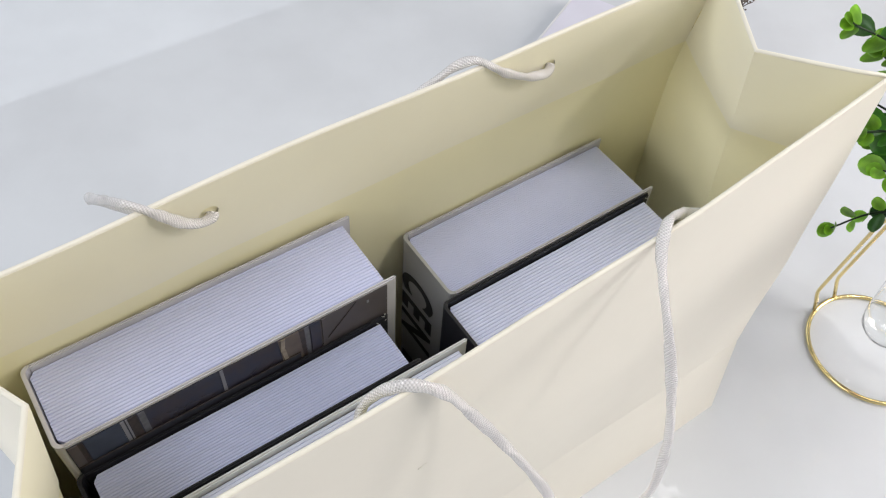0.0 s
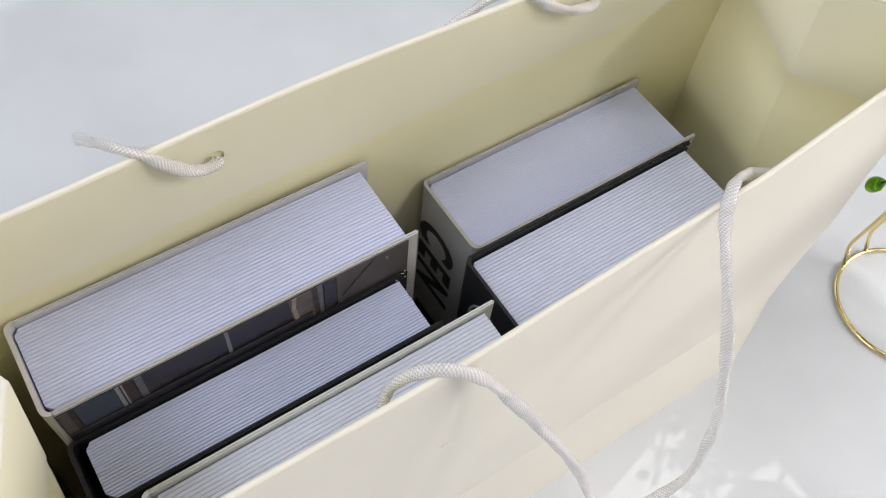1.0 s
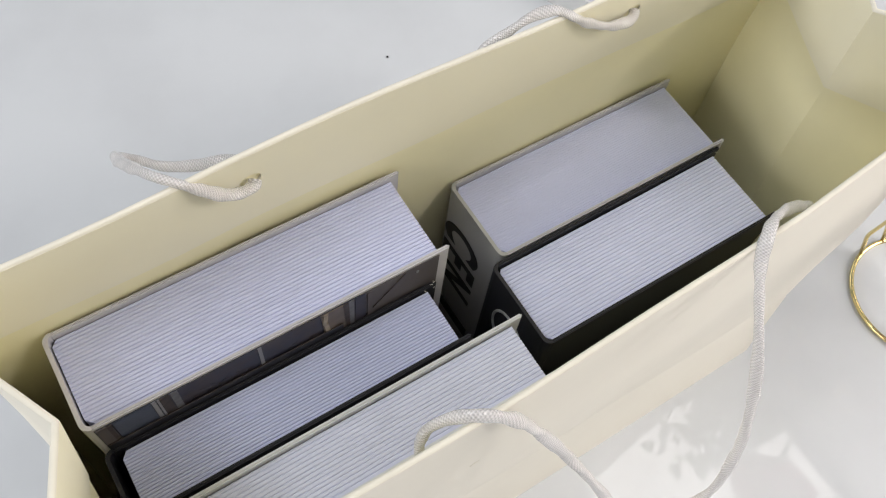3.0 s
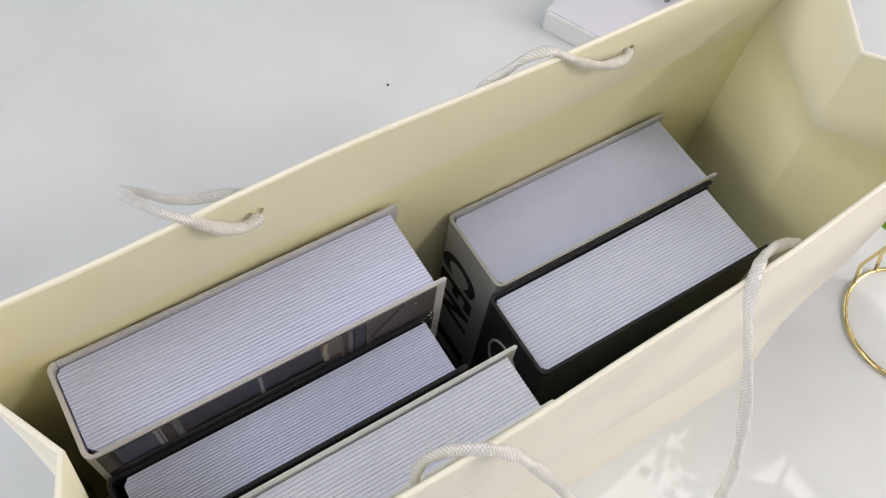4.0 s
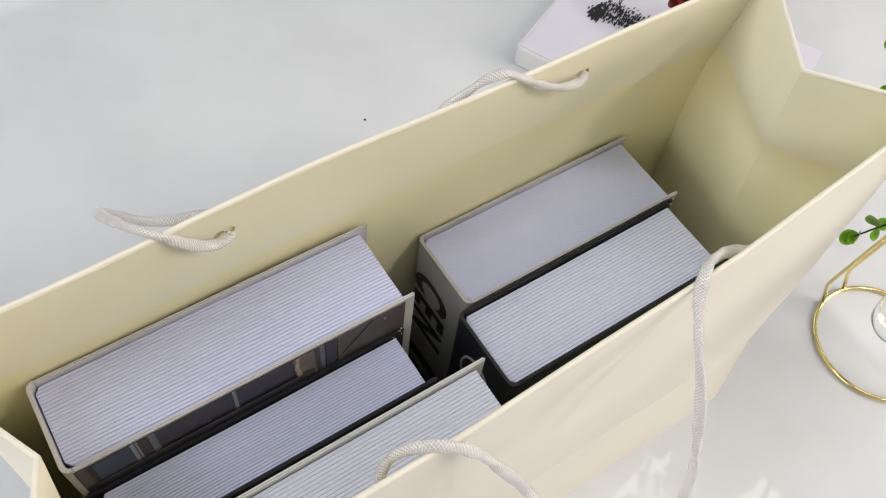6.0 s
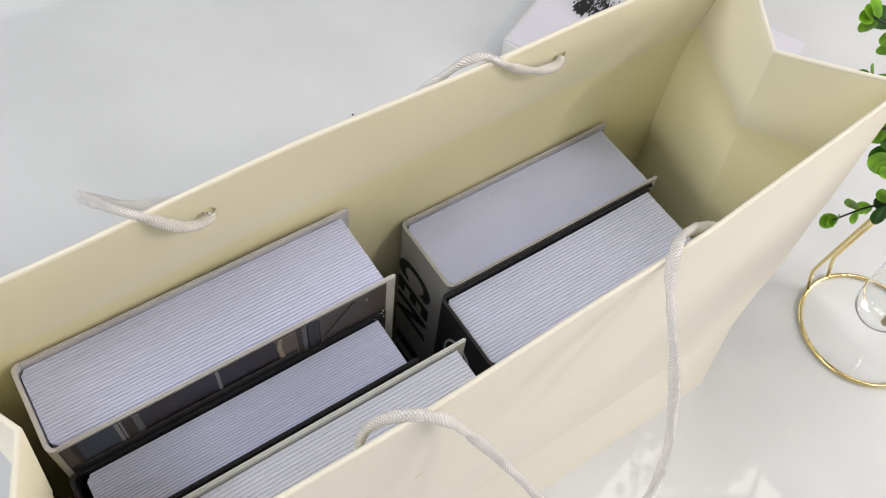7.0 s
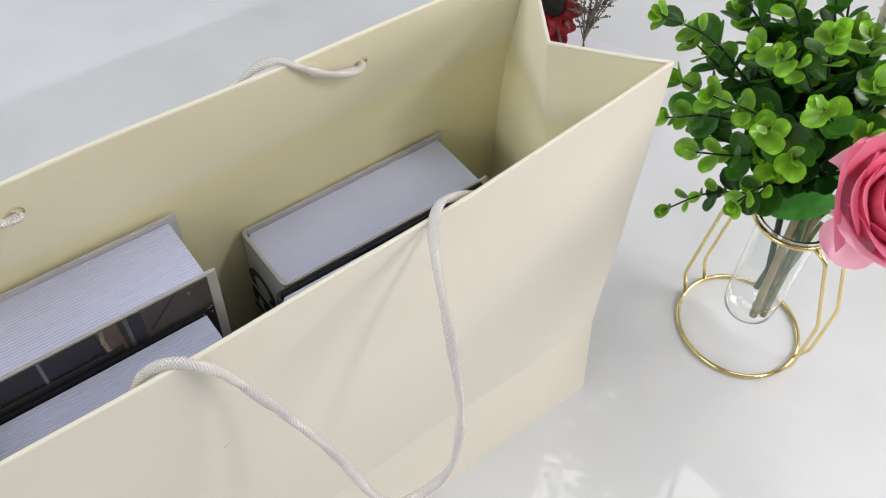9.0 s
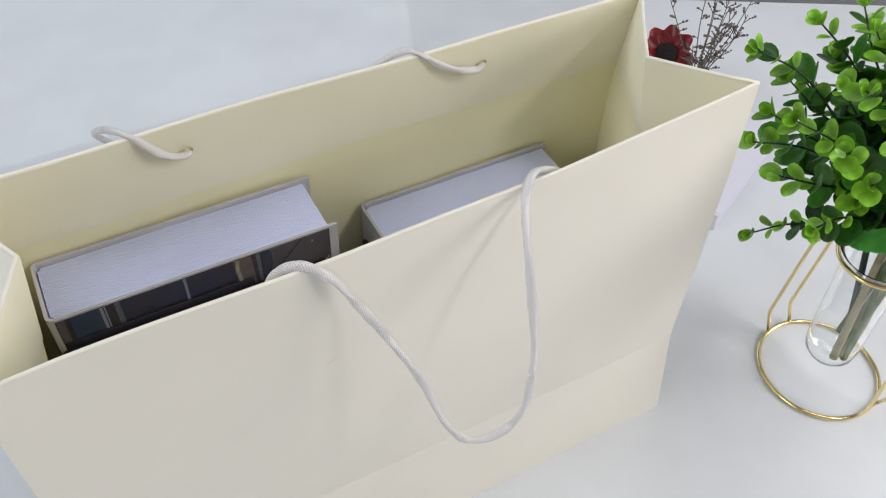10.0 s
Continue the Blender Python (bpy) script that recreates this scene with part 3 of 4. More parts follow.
def books():
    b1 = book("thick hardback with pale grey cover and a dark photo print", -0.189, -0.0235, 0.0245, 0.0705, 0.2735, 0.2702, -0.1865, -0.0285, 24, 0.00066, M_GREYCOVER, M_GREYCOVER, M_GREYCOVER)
    photo_cover(b1, 0.0242)
    b2 = book("hardback with glossy black cover and white pages", -0.1885, -0.0300, -0.0086, 0.0234, 0.2490, 0.2462, -0.1825, -0.0355, 19, 0.0007, M_BLACK, M_BLACK, M_BLACK, gap=0.0008, paper=M_PAGE_DIM)
    book("hardback with off-white cover and white pages", -0.172, -0.0055, -0.0430, -0.0108, 0.2510, 0.2468, -0.168, -0.0115, 15, 0.0006, M_PALECOVER, M_PALECOVER, M_PALECOVER, paper=M_PAGE_LIT)
    b4 = book("hardback with pale grey cover and black spine lettering", 0.0115, 0.1615, 0.0248, 0.0745, 0.2290, 0.2252, 0.0140, 0.157, 34, 0.00024, M_GREYCOVER, M_GREYCOVER, M_SPINEGREY)
    m = Matrix(((0, 0, -1, 0.0112), (0, -1, 0, 0.0695), (-1, 0, 0, 0.2055), (0, 0, 0, 1)))
    flat_text("lettering", "CEN", 0.042, m @ Matrix.Diagonal((0.68, 1, 1, 1)), M_INK, b4, "black capital letters on the spine")
    for k in range(2):
        part("lettering_bar", box(bmesh.new(), 0.0110, 0.0114, 0.036, 0.069, 0.104 - 0.022 * k, 0.114 - 0.022 * k), M_INK, b4, "plain black bar of lettering")
    b5 = book("hardback with glossy black cover and white pages", 0.0045, 0.1560, -0.0252, 0.0240, 0.2285, 0.2244, 0.0070, 0.1515, 23, 0.0006, M_BLACK, M_BLACK, M_BLACK, gap=0.0008, paper=M_PAGE_LIT_BLUE)
    bm = bmesh.new()
    ring = [Vector((0.0042, 0.0005 + 0.0120 * math.cos(a), 0.192 + 0.016 * math.sin(a))) for a in [2 * math.pi * k / 40 for k in range(40)]]
    tube(bm, ring, 0.0008, sides=6, closed=True)
    part("spine_emblem", bm, M_GREYINK, b5, "plain grey ring emblem")

    rnd = random.Random(9)
    for host, spots in ((b2, [(-0.0325, 0.0214, 0.2492), (-0.0322, 0.0212, 0.2462), (-0.0318, 0.0224, 0.2492), (-0.0365, 0.0210, 0.2466)]), (b5, [(0.1545, 0.0222, 0.2287), (0.1540, 0.0215, 0.2262)])):
        for x, y, z in spots:
            bm = bmesh.new()
            tube(bm, [Vector((x, y, z)), Vector((x + rnd.uniform(-0.0012, 0.0012), y + 0.0003, z + rnd.uniform(-0.0002, 0.0006))), Vector((x + rnd.uniform(-0.0018, 0.0018), y + 0.0006, z + 0.0004))], 0.0002, 0.0001, 4)
            part("scuff", bm, M_CORE, host, "white scuffed corner")


books()


# ---- book and dried flowers behind the bag ----
def lying_book():
    b = empty("lying_book", "pale lilac hardback lying flat, with black splashed print", "book")
    b.matrix_world = pose(0.303, 0.325, 0.0, 0, 0, -64.5)
    w, h = 0.26, 0.182
    part("page_block", page_block(bmesh.new(), 0.004, w - 0.004, 0.006, h - 0.004, 0.0025, 0.0205, 30, 0.0002), M_PAGE_DIM, b)
    part("front_cover", box(bmesh.new(), 0, w, 0, h, 0.0208, 0.0235, 0.0009), M_LILAC, b)
    part("back_cover", box(bmesh.new(), 0, w, 0, h, 0.0, 0.0025, 0.0009), M_LILAC, b)
    part("spine", box(bmesh.new(), -0.0025, 0.0, 0, h, 0.0, 0.0233, 0.0008), M_PALECOVER, b)
    part("spine_board", box(bmesh.new(), 0, w, -0.0026, 0.0, 0.0, 0.0233, 0.0008), M_PALECOVER, b)
    # brush splash print: many small uneven ink flecks round a few dense strokes
    rnd = random.Random(5)
    bm = bmesh.new()
    for k in range(620):
        if k < 130:
            x, y, r = 0.043 + rnd.gauss(0, 0.0038), 0.090 + rnd.gauss(0, 0.0055), rnd.uniform(0.0010, 0.0030)
        else:
            x = rnd.uniform(0.039, 0.090)
            y = max(0.099 + rnd.gauss(0, 0.0095), 0.085 + rnd.uniform(-0.004, 0.003))
            r = rnd.uniform(0.0004, 0.0019)
        n = 7
        vs = [bm.verts.new((x + 0.55 * r * rnd.uniform(0.5, 1.3) * math.cos(2 * math.pi * i / n), y + 1.9 * r * rnd.uniform(0.5, 1.3) * math.sin(2 * math.pi * i / n), 0.02365 + 0.0000015 * k)) for i in range(n)]
        bm.faces.new(vs)
    part("splash_print", bm, M_INK, b, "black splashed ink print")


def petal_mesh(name, length, width, cup, curl, mat, nu=6, nv=7, wave=0.0, wide=1.0, jag=0.0):
    """A rounded petal or leaf: it grows along +y from the origin, faces +z, cupped across and curled at its tip."""
    bm = bmesh.new()
    rows = []
    for j in range(nv + 1):
        t = (1 - math.cos(math.pi * j / nv)) / 2
        half = width / 2 * max(0.05, (1 - (2 * t**wide - 1) ** 2)) ** 0.5 * (1 + jag * (j % 2))
        row = []
        for i in range(nu + 1):
            u = 2 * i / nu - 1
            x = u * half
            z = cup * width * (u * u) * (0.3 + 0.7 * math.sin(math.pi * t)) + curl * length * t * t + wave * width * math.sin(5 * u + 3 * t) * t
            row.append(bm.verts.new((x, length * t, z)))
        rows.append(row)
    for a, b in zip(rows, rows[1:]):
        for i in range(nu):
            bm.faces.new((a[i], a[i + 1], b[i + 1], b[i]))
    me = bpy.data.meshes.new(name)
    bm.to_mesh(me)
    bm.free()
    me.shade_smooth()
    me.materials.append(mat)
    return me


def basis(ahead, normal):
    """A turn whose +y runs along ahead and whose +z leans to normal."""
    y = Vector(ahead).normalized()
    x = y.cross(Vector(normal)).normalized()
    z = x.cross(y)
    return Matrix((x, y, z)).transposed().to_4x4()


def child(name, me, parent, m):
    ob = new(name, me)
    ob.parent = parent
    ob.matrix_local = m
    return ob


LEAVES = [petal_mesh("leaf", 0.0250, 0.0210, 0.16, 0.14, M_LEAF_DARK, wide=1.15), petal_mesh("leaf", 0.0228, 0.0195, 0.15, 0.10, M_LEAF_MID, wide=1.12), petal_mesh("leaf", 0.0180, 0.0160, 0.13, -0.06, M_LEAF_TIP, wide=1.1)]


def sprig(points, seed, nodes=8, first=0.42, label="artificial eucalyptus sprig with round green leaves", size=1.0, fresh=0.0):
    rnd = random.Random(seed)
    s = empty("eucalyptus_sprig", label, "plant", "greenery in the vase")
    line = spline(points, 10)
    part("stem", tube(bmesh.new(), line, 0.0013, 0.0006, 6), M_DARKSTEM, s)
    n = len(line) - 1
    turn = rnd.uniform(0, math.pi)
    for k in range(nodes):
        t = first + (1 - first) * (k + 0.6) / nodes
        i = min(n - 1, int(t * n))
        p = line[i].lerp(line[i + 1], t * n - i)
        ahead = (line[i + 1] - line[i]).normalized()
        side = ahead.cross(Vector((0.1, 0.3, 1))).normalized()
        up = side.cross(ahead)
        turn += math.pi / 2 + rnd.uniform(-0.35, 0.35)
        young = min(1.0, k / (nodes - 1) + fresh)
        for h in range(2):
            a = turn + h * math.pi + rnd.uniform(-0.2, 0.2)
            out = side * math.cos(a) + up * math.sin(a)
            spread = 1.1 - 0.4 * young + rnd.uniform(-0.15, 0.15)
            way = out * spread + ahead * (1.0 - spread * 0.5)
            # leaf greens step from dark low on the stem to bright at its tip
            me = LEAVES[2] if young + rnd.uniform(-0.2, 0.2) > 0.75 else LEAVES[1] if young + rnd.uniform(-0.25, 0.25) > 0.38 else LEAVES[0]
            face = ahead * 1.0 - out * 0.35 + Vector((rnd.uniform(-0.3, 0.3), rnd.uniform(-0.3, 0.3), 0.45))
            sc = size * rnd.uniform(0.60, 1.06) * (1.0 - 0.15 * young)
            child("leaf", me, s, Matrix.Translation(p + way.normalized() * 0.0015) @ basis(way, face) @ Matrix.Scale(sc, 4))
    for h in range(2):
        way = (line[-1] - line[-2]).normalized() + Vector((rnd.uniform(-0.4, 0.4), rnd.uniform(-0.4, 0.4), rnd.uniform(-0.4, 0.4)))
        child("leaf", LEAVES[2], s, Matrix.Translation(line[-1]) @ basis(way, (rnd.uniform(-1, 0), rnd.uniform(-1, 0), 1)) @ Matrix.Scale(0.55 * size, 4))
    return s


# ---- gold wire vase ----
VX, VY, RIM_Z, LEAN = 0.384, -0.090, 0.158, 0.013


def vase():
    v = empty("wire_vase", "clear glass tube vase in a gold wire stand", "vase")
    part("base_ring", tube(bmesh.new(), circle(VX, VY, 0.0022, 0.0530, 72), 0.0019, sides=10, closed=True), M_GOLD, v)
    part("top_ring", tube(bmesh.new(), circle(VX - LEAN, VY, RIM_Z, 0.0300, 64), 0.0019, sides=10, closed=True), M_GOLD, v)
    for x in (-0.0125, 0.0135):
        for s in (1, -1):
            yb = math.sqrt(0.0530**2 - x * x)
            yt = math.sqrt(0.030**2 - x * x)
            pts = [(VX + x, VY + s * yb, 0.0022), (VX + x, VY + s * (yb + 0.008), 0.026), (VX + x, VY + s * (yb + 0.008), 0.090), (VX + x, VY + s * (yt + 0.012), RIM_Z - 0.004), (VX + x, VY + s * yt, RIM_Z)]
            if s > 0:
                pts = [(VX + x, VY + s * yb, 0.0022), (VX + x, VY + s * (yb + 0.007), 0.026), (VX + x, VY + s * (yt + 0.020), RIM_Z - 0.022), (VX + x, VY + s * (yt + 0.012), RIM_Z - 0.004), (VX + x, VY + s * yt, RIM_Z)]
            pts = [(px - LEAN * pz / RIM_Z, py, pz) for px, py, pz in pts]
            bend = []
            for i, q in enumerate(pts):
                q = Vector(q)
                if 0 < i < len(pts) - 1:
                    a, c = Vector(pts[i - 1]), Vector(pts[i + 1])
                    bend += [q + (a - q).normalized() * 0.004, q + (a - q).normalized() * 0.0012 + (c - q).normalized() * 0.0012, q + (c - q).normalized() * 0.004]
                else:
                    bend.append(q)
            part("wire", tube(bmesh.new(), bend, 0.0016, sides=8), M_GOLD, v)
    # glass: outer and inner wall turned round the axis, rounded foot and flared lip
    outer = [(0.0, 0.026), (0.009, 0.0265), (0.0168, 0.030), (0.0210, 0.037), (0.0222, 0.047), (0.0226, 0.10), (0.0236, 0.150), (0.0262, 0.160), (0.0305, 0.1645)]
    inner = [(0.0300, 0.1650), (0.0257, 0.1604), (0.0231, 0.150), (0.0221, 0.10), (0.0217, 0.0474), (0.0205, 0.0376), (0.0163, 0.0308), (0.0085, 0.0274), (0.0, 0.0268)]
    bm = bmesh.new()
    rings, n = [], 48
    for r, z in outer + inner:
        rings.append([bm.verts.new((VX - LEAN * z / RIM_Z, VY, z))] if r == 0 else [bm.verts.new((VX - LEAN * z / RIM_Z + r * math.cos(2 * math.pi * k / n), VY + r * math.sin(2 * math.pi * k / n), z)) for k in range(n)])
    for a, b in zip(rings, rings[1:]):
        for k in range(n):
            q = (k + 1) % n
            bm.faces.new([a[0], b[q], b[k]] if len(a) == 1 else [a[k], a[q], b[0]] if len(b) == 1 else [a[k], a[q], b[q], b[k]])
    bmesh.ops.recalc_face_normals(bm, faces=bm.faces)
    g = part("glass_tube", bm, M_GLASS, v, "clear rounded glass tube", smooth=True)
    g.visible_shadow = False


def cup_petal(radius, span, low, high, lip, shift, mat, rnd):
    """A petal as a piece of a cup round +z, wound slightly inward along one side, with a rounded scalloped rim that rolls outward."""
    bm = bmesh.new()
    rows, nu, nv = [], 12, 9
    ph = rnd.uniform(0, 6)
    for j in range(nv + 1):
        t = j / nv
        row = []
        for i in range(nu + 1):
            u = 2 * i / nu - 1
            w = 0.45 + 0.55 * min(1.0, t / 0.55) ** 0.7
            a = u * span / 2 * w
            top = high - 0.30 * (high - low) * abs(u) ** 4 + 0.035 * radius * math.sin(3.3 * u + ph)
            r = radius * (0.22 + 0.78 * math.sin(math.pi / 2 * min(1.0, t / 0.62))) + shift * u
            roll = max(0.0, (t - 0.72) / 0.28)
            r += lip * roll * roll * (1 + 0.35 * math.sin(4 * u + ph))
            z = low + (top - low) * t - 0.4 * lip * roll**3
            row.append(bm.verts.new((r * math.cos(a), r * math.sin(a), z)))
        rows.append(row)
    for p, q in zip(rows, rows[1:]):
        for i in range(nu):
            bm.faces.new((p[i], p[i + 1], q[i + 1], q[i]))
    me = bpy.data.meshes.new("petal")
    bm.to_mesh(me)
    bm.free()
    me.shade_smooth()
    me.materials.append(mat)
    return me


def rose(center, axis, radius, mats, label, seed):
    """A full rose: rings of cupped petals wound round a tight heart."""
    rnd = random.Random(seed)
    r = empty("rose", label, "flower", "roses in the vase")
    turn = Vector(axis).normalized().to_track_quat("Z", "Y").to_matrix().to_4x4()
    rings = ((0.13, 2, 0.50, 0.02), (0.25, 3, 0.56, 0.05), (0.38, 4, 0.56, 0.08), (0.52, 4, 0.52, 0.11), (0.66, 5, 0.44, 0.14), (0.80, 5, 0.34, 0.17), (0.94, 5, 0.18, 0.20))
    for g, (size, count, high, lip) in enumerate(rings):
        for k in range(count):
            ang = 2 * math.pi * (k + rnd.uniform(-0.12, 0.12)) / count + 1.1 * g
            me = cup_petal(radius * size * rnd.uniform(0.95, 1.05), 2 * math.pi / count * 1.5, -0.75 * radius, radius * (high + rnd.uniform(-0.05, 0.05)), radius * lip, radius * 0.07, mats[1] if g == 6 and k % 2 else mats[0], rnd)
            child("petal", me, r, Matrix.Translation(center) @ turn @ Matrix.Rotation(ang, 4, "Z"))
    return r


def stem_line(tip, foot=(0.0, 0.0)):
    """From the top of a main stem, just over the glass's mouth, to the tip."""
    t = Vector(tip)
    root = Vector((VX - 0.010 + foot[0], VY + 0.006 + foot[1], 0.178))
    lean = t - root
    lean.z = 0
    bend = Vector((math.sin(900 * t.x), math.cos(700 * t.y), math.sin(800 * t.z))) * 0.007
    return [tuple(root), tuple(root.lerp(t, 0.4) + Vector((0, 0, 0.014)) - lean * 0.12 + bend), tuple(root.lerp(t, 0.75) + Vector((0, 0, 0.009)) - lean * 0.05 - bend * 0.7), tuple(t)]


def greenery():
    tips = [(0.277, 0.012, 0.313), (0.334, 0.015, 0.318), (0.301, -0.002, 0.291), (0.354, -0.016, 0.322), (0.374, -0.038, 0.332), (0.250, -0.054, 0.310), (0.259, -0.087, 0.307),
            (0.299, -0.059, 0.320), (0.250, -0.030, 0.275), (0.256, -0.054, 0.262), (0.273, -0.104, 0.288), (0.272, -0.084, 0.232), (0.290, -0.098, 0.314), (0.333, -0.068, 0.326), (0.352, 0.004, 0.290),
            (0.347, -0.059, 0.280), (0.325, -0.117, 0.290), (0.415, -0.03, 0.325), (0.43, -0.07, 0.315), (0.39, 0.01, 0.30), (0.44, -0.11, 0.29), (0.295, -0.03, 0.245), (0.31, -0.07, 0.25), (0.30, 0.0, 0.26),
            (0.315, -0.035, 0.300), (0.330, -0.045, 0.262), (0.322, -0.090, 0.270), (0.345, -0.100, 0.305), (0.362, -0.030, 0.285), (0.375, -0.075, 0.310), (0.40, -0.055, 0.295), (0.395, -0.10, 0.31),
            (0.32, 0.008, 0.285), (0.37, 0.012, 0.325), (0.305, -0.085, 0.245), (0.285, -0.060, 0.285), (0.41, 0.0, 0.28)]
    rnd = random.Random(11)
    for k, t in enumerate(tips):
        sprig(stem_line(t, (rnd.uniform(-0.013, 0.013), rnd.uniform(-0.013, 0.013))), 100 + k, nodes=9, first=0.12)
    sprig([(VX - 0.012, VY + 0.01, 0.178), (0.352, -0.075, 0.186), (0.335, -0.067, 0.186), (0.317, -0.057, 0.190), (0.297, -0.049, 0.192), (0.269, -0.043, 0.190)], 77, nodes=6, first=0.45, label="low side sprig of artificial eucalyptus with small leaves", size=0.82, fresh=0.28)


def stems():
    for line, r, mat in (([(0.375, -0.100, 0.037), (0.372, -0.094, 0.12), (0.362, -0.091, 0.21)], 0.0034, M_BROWNSTEM), ([(0.382, -0.105, 0.037), (0.384, -0.101, 0.09), (0.366, -0.097, 0.185)], 0.0030, M_STEM),
                         ([(0.376, -0.096, 0.046), (0.384, -0.102, 0.09), (0.365, -0.110, 0.175)], 0.0019, M_STEM), ([(0.390, -0.096, 0.040), (0.380, -0.085, 0.11), (0.361, -0.078, 0.185)], 0.0030, M_DARKSTEM),
                         ([(0.379, -0.101, 0.040), (0.389, -0.101, 0.065), (0.392, -0.098, 0.10)], 0.0034, M_BROWNSTEM)):
        s = empty("flower_stem", "cut artificial flower stem standing in the glass", "stem", "stems in the glass")
        part("stalk", tube(bmesh.new(), spline(line, 8), r, r * 0.85, 8), mat, s)


vase()
stems()
greenery()
pink = rose((0.318, -0.156, 0.272), (-0.34, -0.45, 0.82), 0.038, (M_PINK, M_PALEPINK), "large pink silk rose with layered ruffled petals", 3)
part("stalk", tube(bmesh.new(), spline([(VX + 0.004, VY - 0.004, 0.05), (VX - 0.006, VY - 0.012, 0.165), (0.350, -0.125, 0.215), (0.330, -0.142, 0.246)], 8), 0.0030, 0.003, 8), M_BROWNSTEM, pink)
child("petal", petal_mesh("petal", 0.034, 0.036, 0.16, -0.05, M_PALEPINK, 8, 9, 0.05, 1.5), pink, Matrix.Translation((0.322, -0.146, 0.243)) @ basis((-0.75, 0.0, -0.50), (-0.75, -0.15, 0.65)))
SILK_LEAF = petal_mesh("leaf", 0.046, 0.0165, 0.05, -0.06, M_ROSELEAF, 8, 22, 0.05, 1.0, 0.10)
for at, ahead, face in (((0.342, -0.119, 0.222), (-0.037, 0.022, -0.006), (-0.65, -0.2, 0.75)), ((0.348, -0.120, 0.235), (-0.010, 0.030, 0.022), (-0.7, -0.2, 0.6))):
    child("leaf", SILK_LEAF, pink, Matrix.Translation(at) @ basis(ahead, face))
cream = rose((0.425, -0.085, 0.318), (-0.45, -0.45, 0.75), 0.032, (M_CREAM, M_CREAM), "cream silk rose among the green leaves", 8)
part("stalk", tube(bmesh.new(), spline([(VX + 0.006, VY + 0.004, 0.05), (VX + 0.008, VY, 0.165), (0.41, -0.086, 0.24), (0.424, -0.085, 0.30)], 8), 0.003, 0.0026, 8), M_STEM, cream)


def berry_sprig():
    b = empty("berry_sprig", "short sprig of pale green berries", "plant")
    root = Vector((0.360, -0.100, 0.225))
    part("stem", tube(bmesh.new(), spline([(VX, VY - 0.01, 0.06), (VX - 0.004, VY - 0.012, 0.165), tuple(root), (0.357, -0.106, 0.275)], 8), 0.0018, 0.001, 6), M_BROWNSTEM, b)
    for k, q in enumerate(((0.371, -0.098, 0.288), (0.352, -0.113, 0.285), (0.362, -0.110, 0.272), (0.372, -0.112, 0.270))):
        bm = bmesh.new()
        bmesh.ops.create_uvsphere(bm, u_segments=14, v_segments=10, radius=0.0058, matrix=Matrix.Translation(q) @ Matrix.Diagonal((1, 1, 1.12, 1)))
        part("berry", bm, M_BERRY, b, smooth=True)
        part("stalk", tube(bmesh.new(), [root + Vector((0, 0, 0.02)), Vector(q)], 0.0009, sides=5), M_STEM, b)


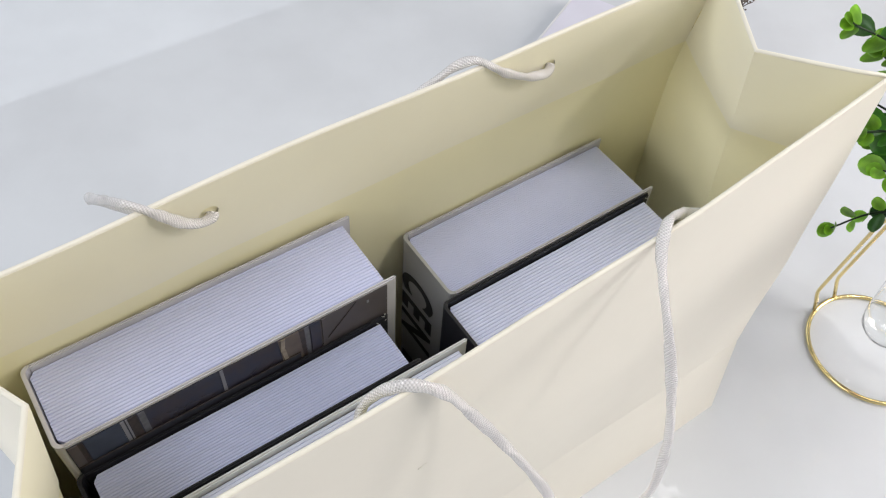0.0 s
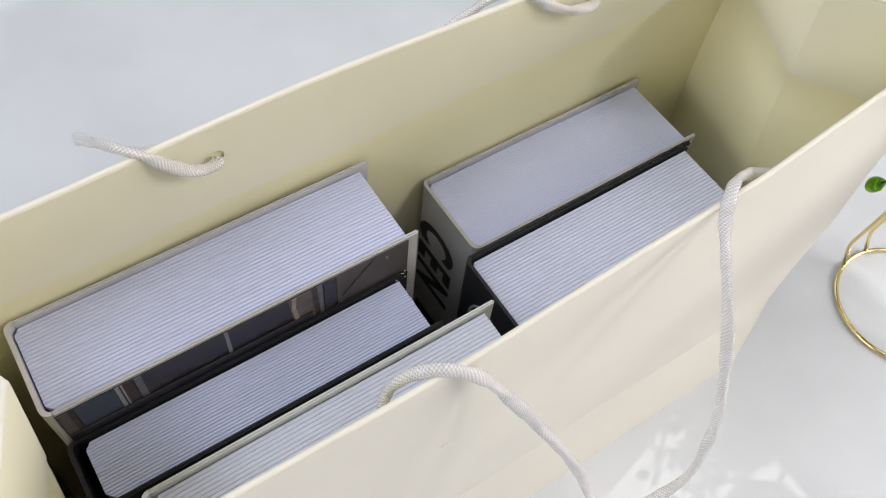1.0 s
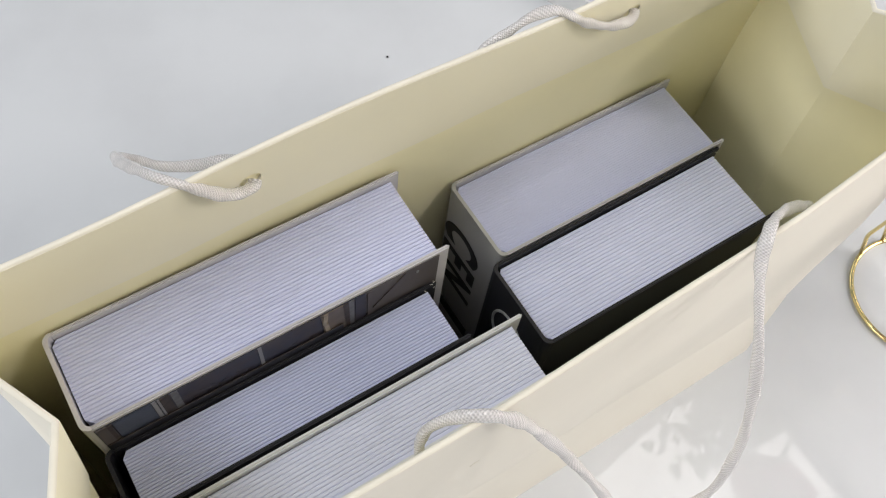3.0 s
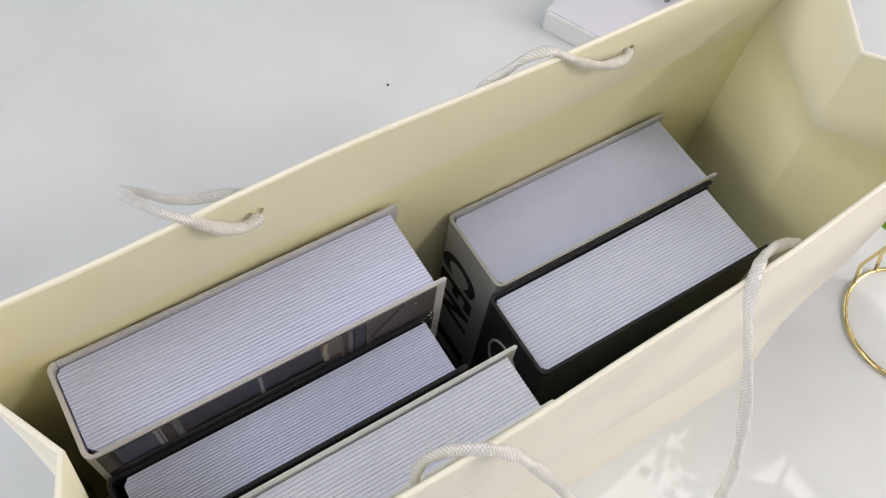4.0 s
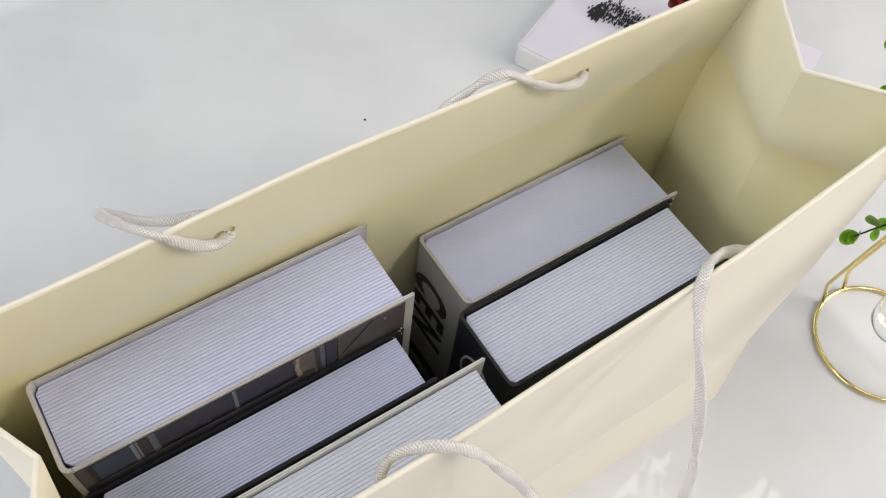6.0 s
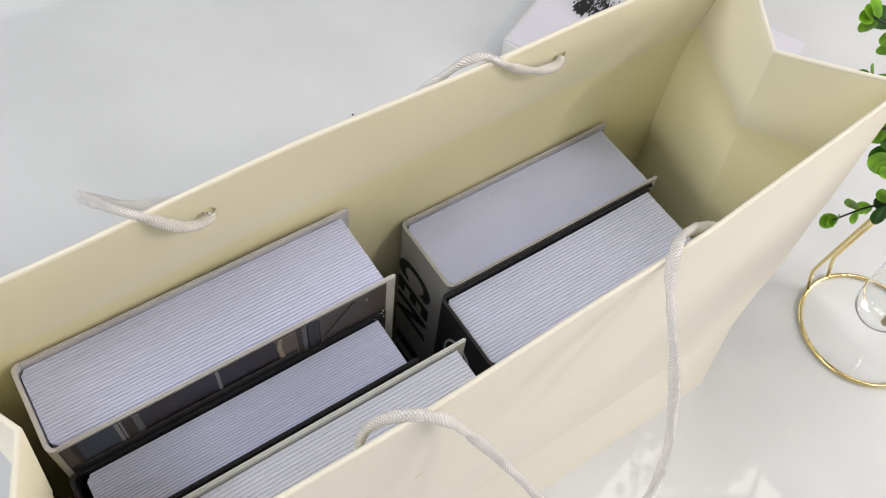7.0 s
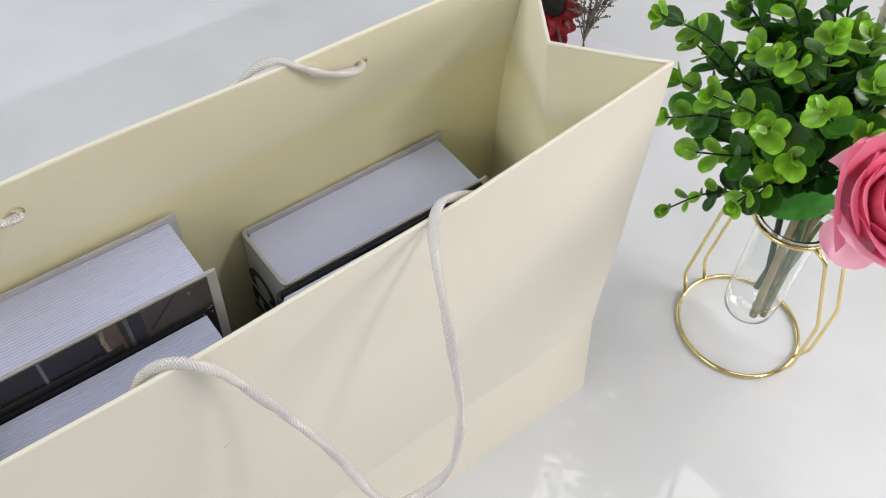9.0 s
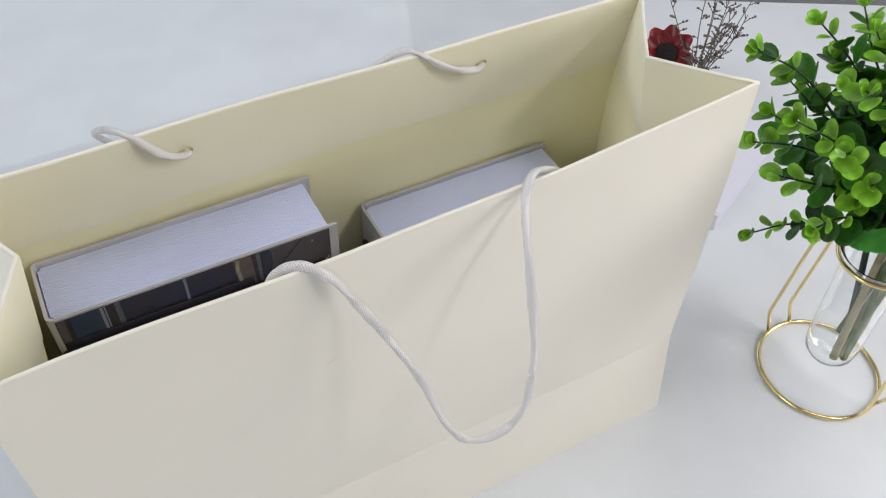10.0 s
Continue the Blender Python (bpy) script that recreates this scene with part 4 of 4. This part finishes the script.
def dried_bouquet():
    d = empty("dried_bouquet", "small dried bouquet with dark red flowers and brown twigs", "flowers")
    rnd = random.Random(21)
    foot = Vector((0.455, 0.195, 0.026))
    petal = petal_mesh("petal", 0.0235, 0.017, 0.22, 0.10, M_RED, 6, 6)
    for c, axis, sc in (((0.437, 0.240, 0.118), (-0.55, -0.45, 0.7), 1.0), ((0.470, 0.268, 0.062), (-0.4, -0.3, 0.85), 0.9)):
        c, up = Vector(c), Vector(axis).normalized()
        side = up.cross(Vector((0, 0, 1))).normalized()
        other = up.cross(side)
        for k in range(16):
            a = k * 2 * math.pi / 8 + (0.4 if k > 7 else 0) + rnd.uniform(-0.1, 0.1)
            out = side * math.cos(a) + other * math.sin(a)
            way = out * 0.9 + up * (0.30 if k > 7 else 0.05)
            child("petal", petal, d, Matrix.Translation(c + out * 0.007 * sc) @ basis(way, up) @ Matrix.Scale(sc * (0.8 if k > 7 else 1.0), 4))
        bm = bmesh.new()
        bmesh.ops.create_icosphere(bm, subdivisions=3, radius=0.0115 * sc, matrix=Matrix.Translation(c + up * 0.004) @ basis(side, up) @ Matrix.Diagonal((1, 1, 0.55, 1)))
        for v in bm.verts:
            v.co += (v.co - c).normalized() * 0.0012 * noise.noise(v.co * 700)
        part("seed_head", bm, M_DRYDARK, d, "dark dried flower centre")
        part("stalk", tube(bmesh.new(), spline([tuple(foot), tuple(foot.lerp(c, 0.6) + Vector((0, 0, -0.01))), tuple(c)], 8), 0.0016, 0.0012, 6), M_DRY, d)
    for ahead, face in (((-0.95, -0.25, -0.12), (-0.1, -0.3, 0.9)), ((-0.5, -0.85, 0.05), (0.0, -0.2, 0.9))):
        leaf = child("leaf", petal_mesh("leaf", 0.046, 0.016, 0.12, -0.08, M_DRYLEAF, 6, 8), d, Matrix.Translation((0.464, 0.266, 0.054)) @ basis(ahead, face))
        tagged(leaf, "dark grey-green dried leaf")
    for k in range(13):
        tip = Vector((0.470 + rnd.uniform(-0.035, 0.04), 0.225 + rnd.uniform(-0.035, 0.05), 0.165 + rnd.uniform(-0.02, 0.03)))
        if k == 0:
            tip = Vector((0.510, 0.214, 0.178))
        root = Vector((0.452, 0.205, 0.09))
        line = spline([tuple(foot), tuple(root), tuple(root.lerp(tip, 0.55) + Vector((rnd.uniform(-0.006, 0.006), rnd.uniform(-0.006, 0.006), 0.006))), tuple(tip)], 7)
        bm = bmesh.new()
        tube(bm, line, 0.0009, 0.0004, 5)
        for q in range(10):
            i = rnd.randrange(9, len(line) - 1)
            w = Vector((rnd.uniform(-1, 1), rnd.uniform(-1, 1), rnd.uniform(-0.1, 1))).normalized() * rnd.uniform(0.006, 0.014)
            tube(bm, [line[i], line[i] + w * 0.5 + Vector((0, 0, 0.001)), line[i] + w], 0.0005, 0.0004, 4)
            for g in range(3):
                e = line[i] + w * (0.6 + 0.2 * g) + Vector((rnd.uniform(-0.001, 0.001), rnd.uniform(-0.001, 0.001), 0.001))
                bmesh.ops.create_icosphere(bm, subdivisions=1, radius=rnd.uniform(0.0009, 0.0017), matrix=Matrix.Translation(e))
        part("twig", bm, M_DRY, d, "brown dried twig with tiny buds")


berry_sprig()
lying_book()
dried_bouquet()
bm = bmesh.new()
bmesh.ops.create_icosphere(bm, subdivisions=1, radius=0.0011, matrix=Matrix.Translation((0.1305, 0.3325, 0.0008)) @ Matrix.Diagonal((1, 1.3, 0.7, 1)))
tagged(part("crumb", bm, M_INK), "tiny black crumb lying on the white table", "crumb")
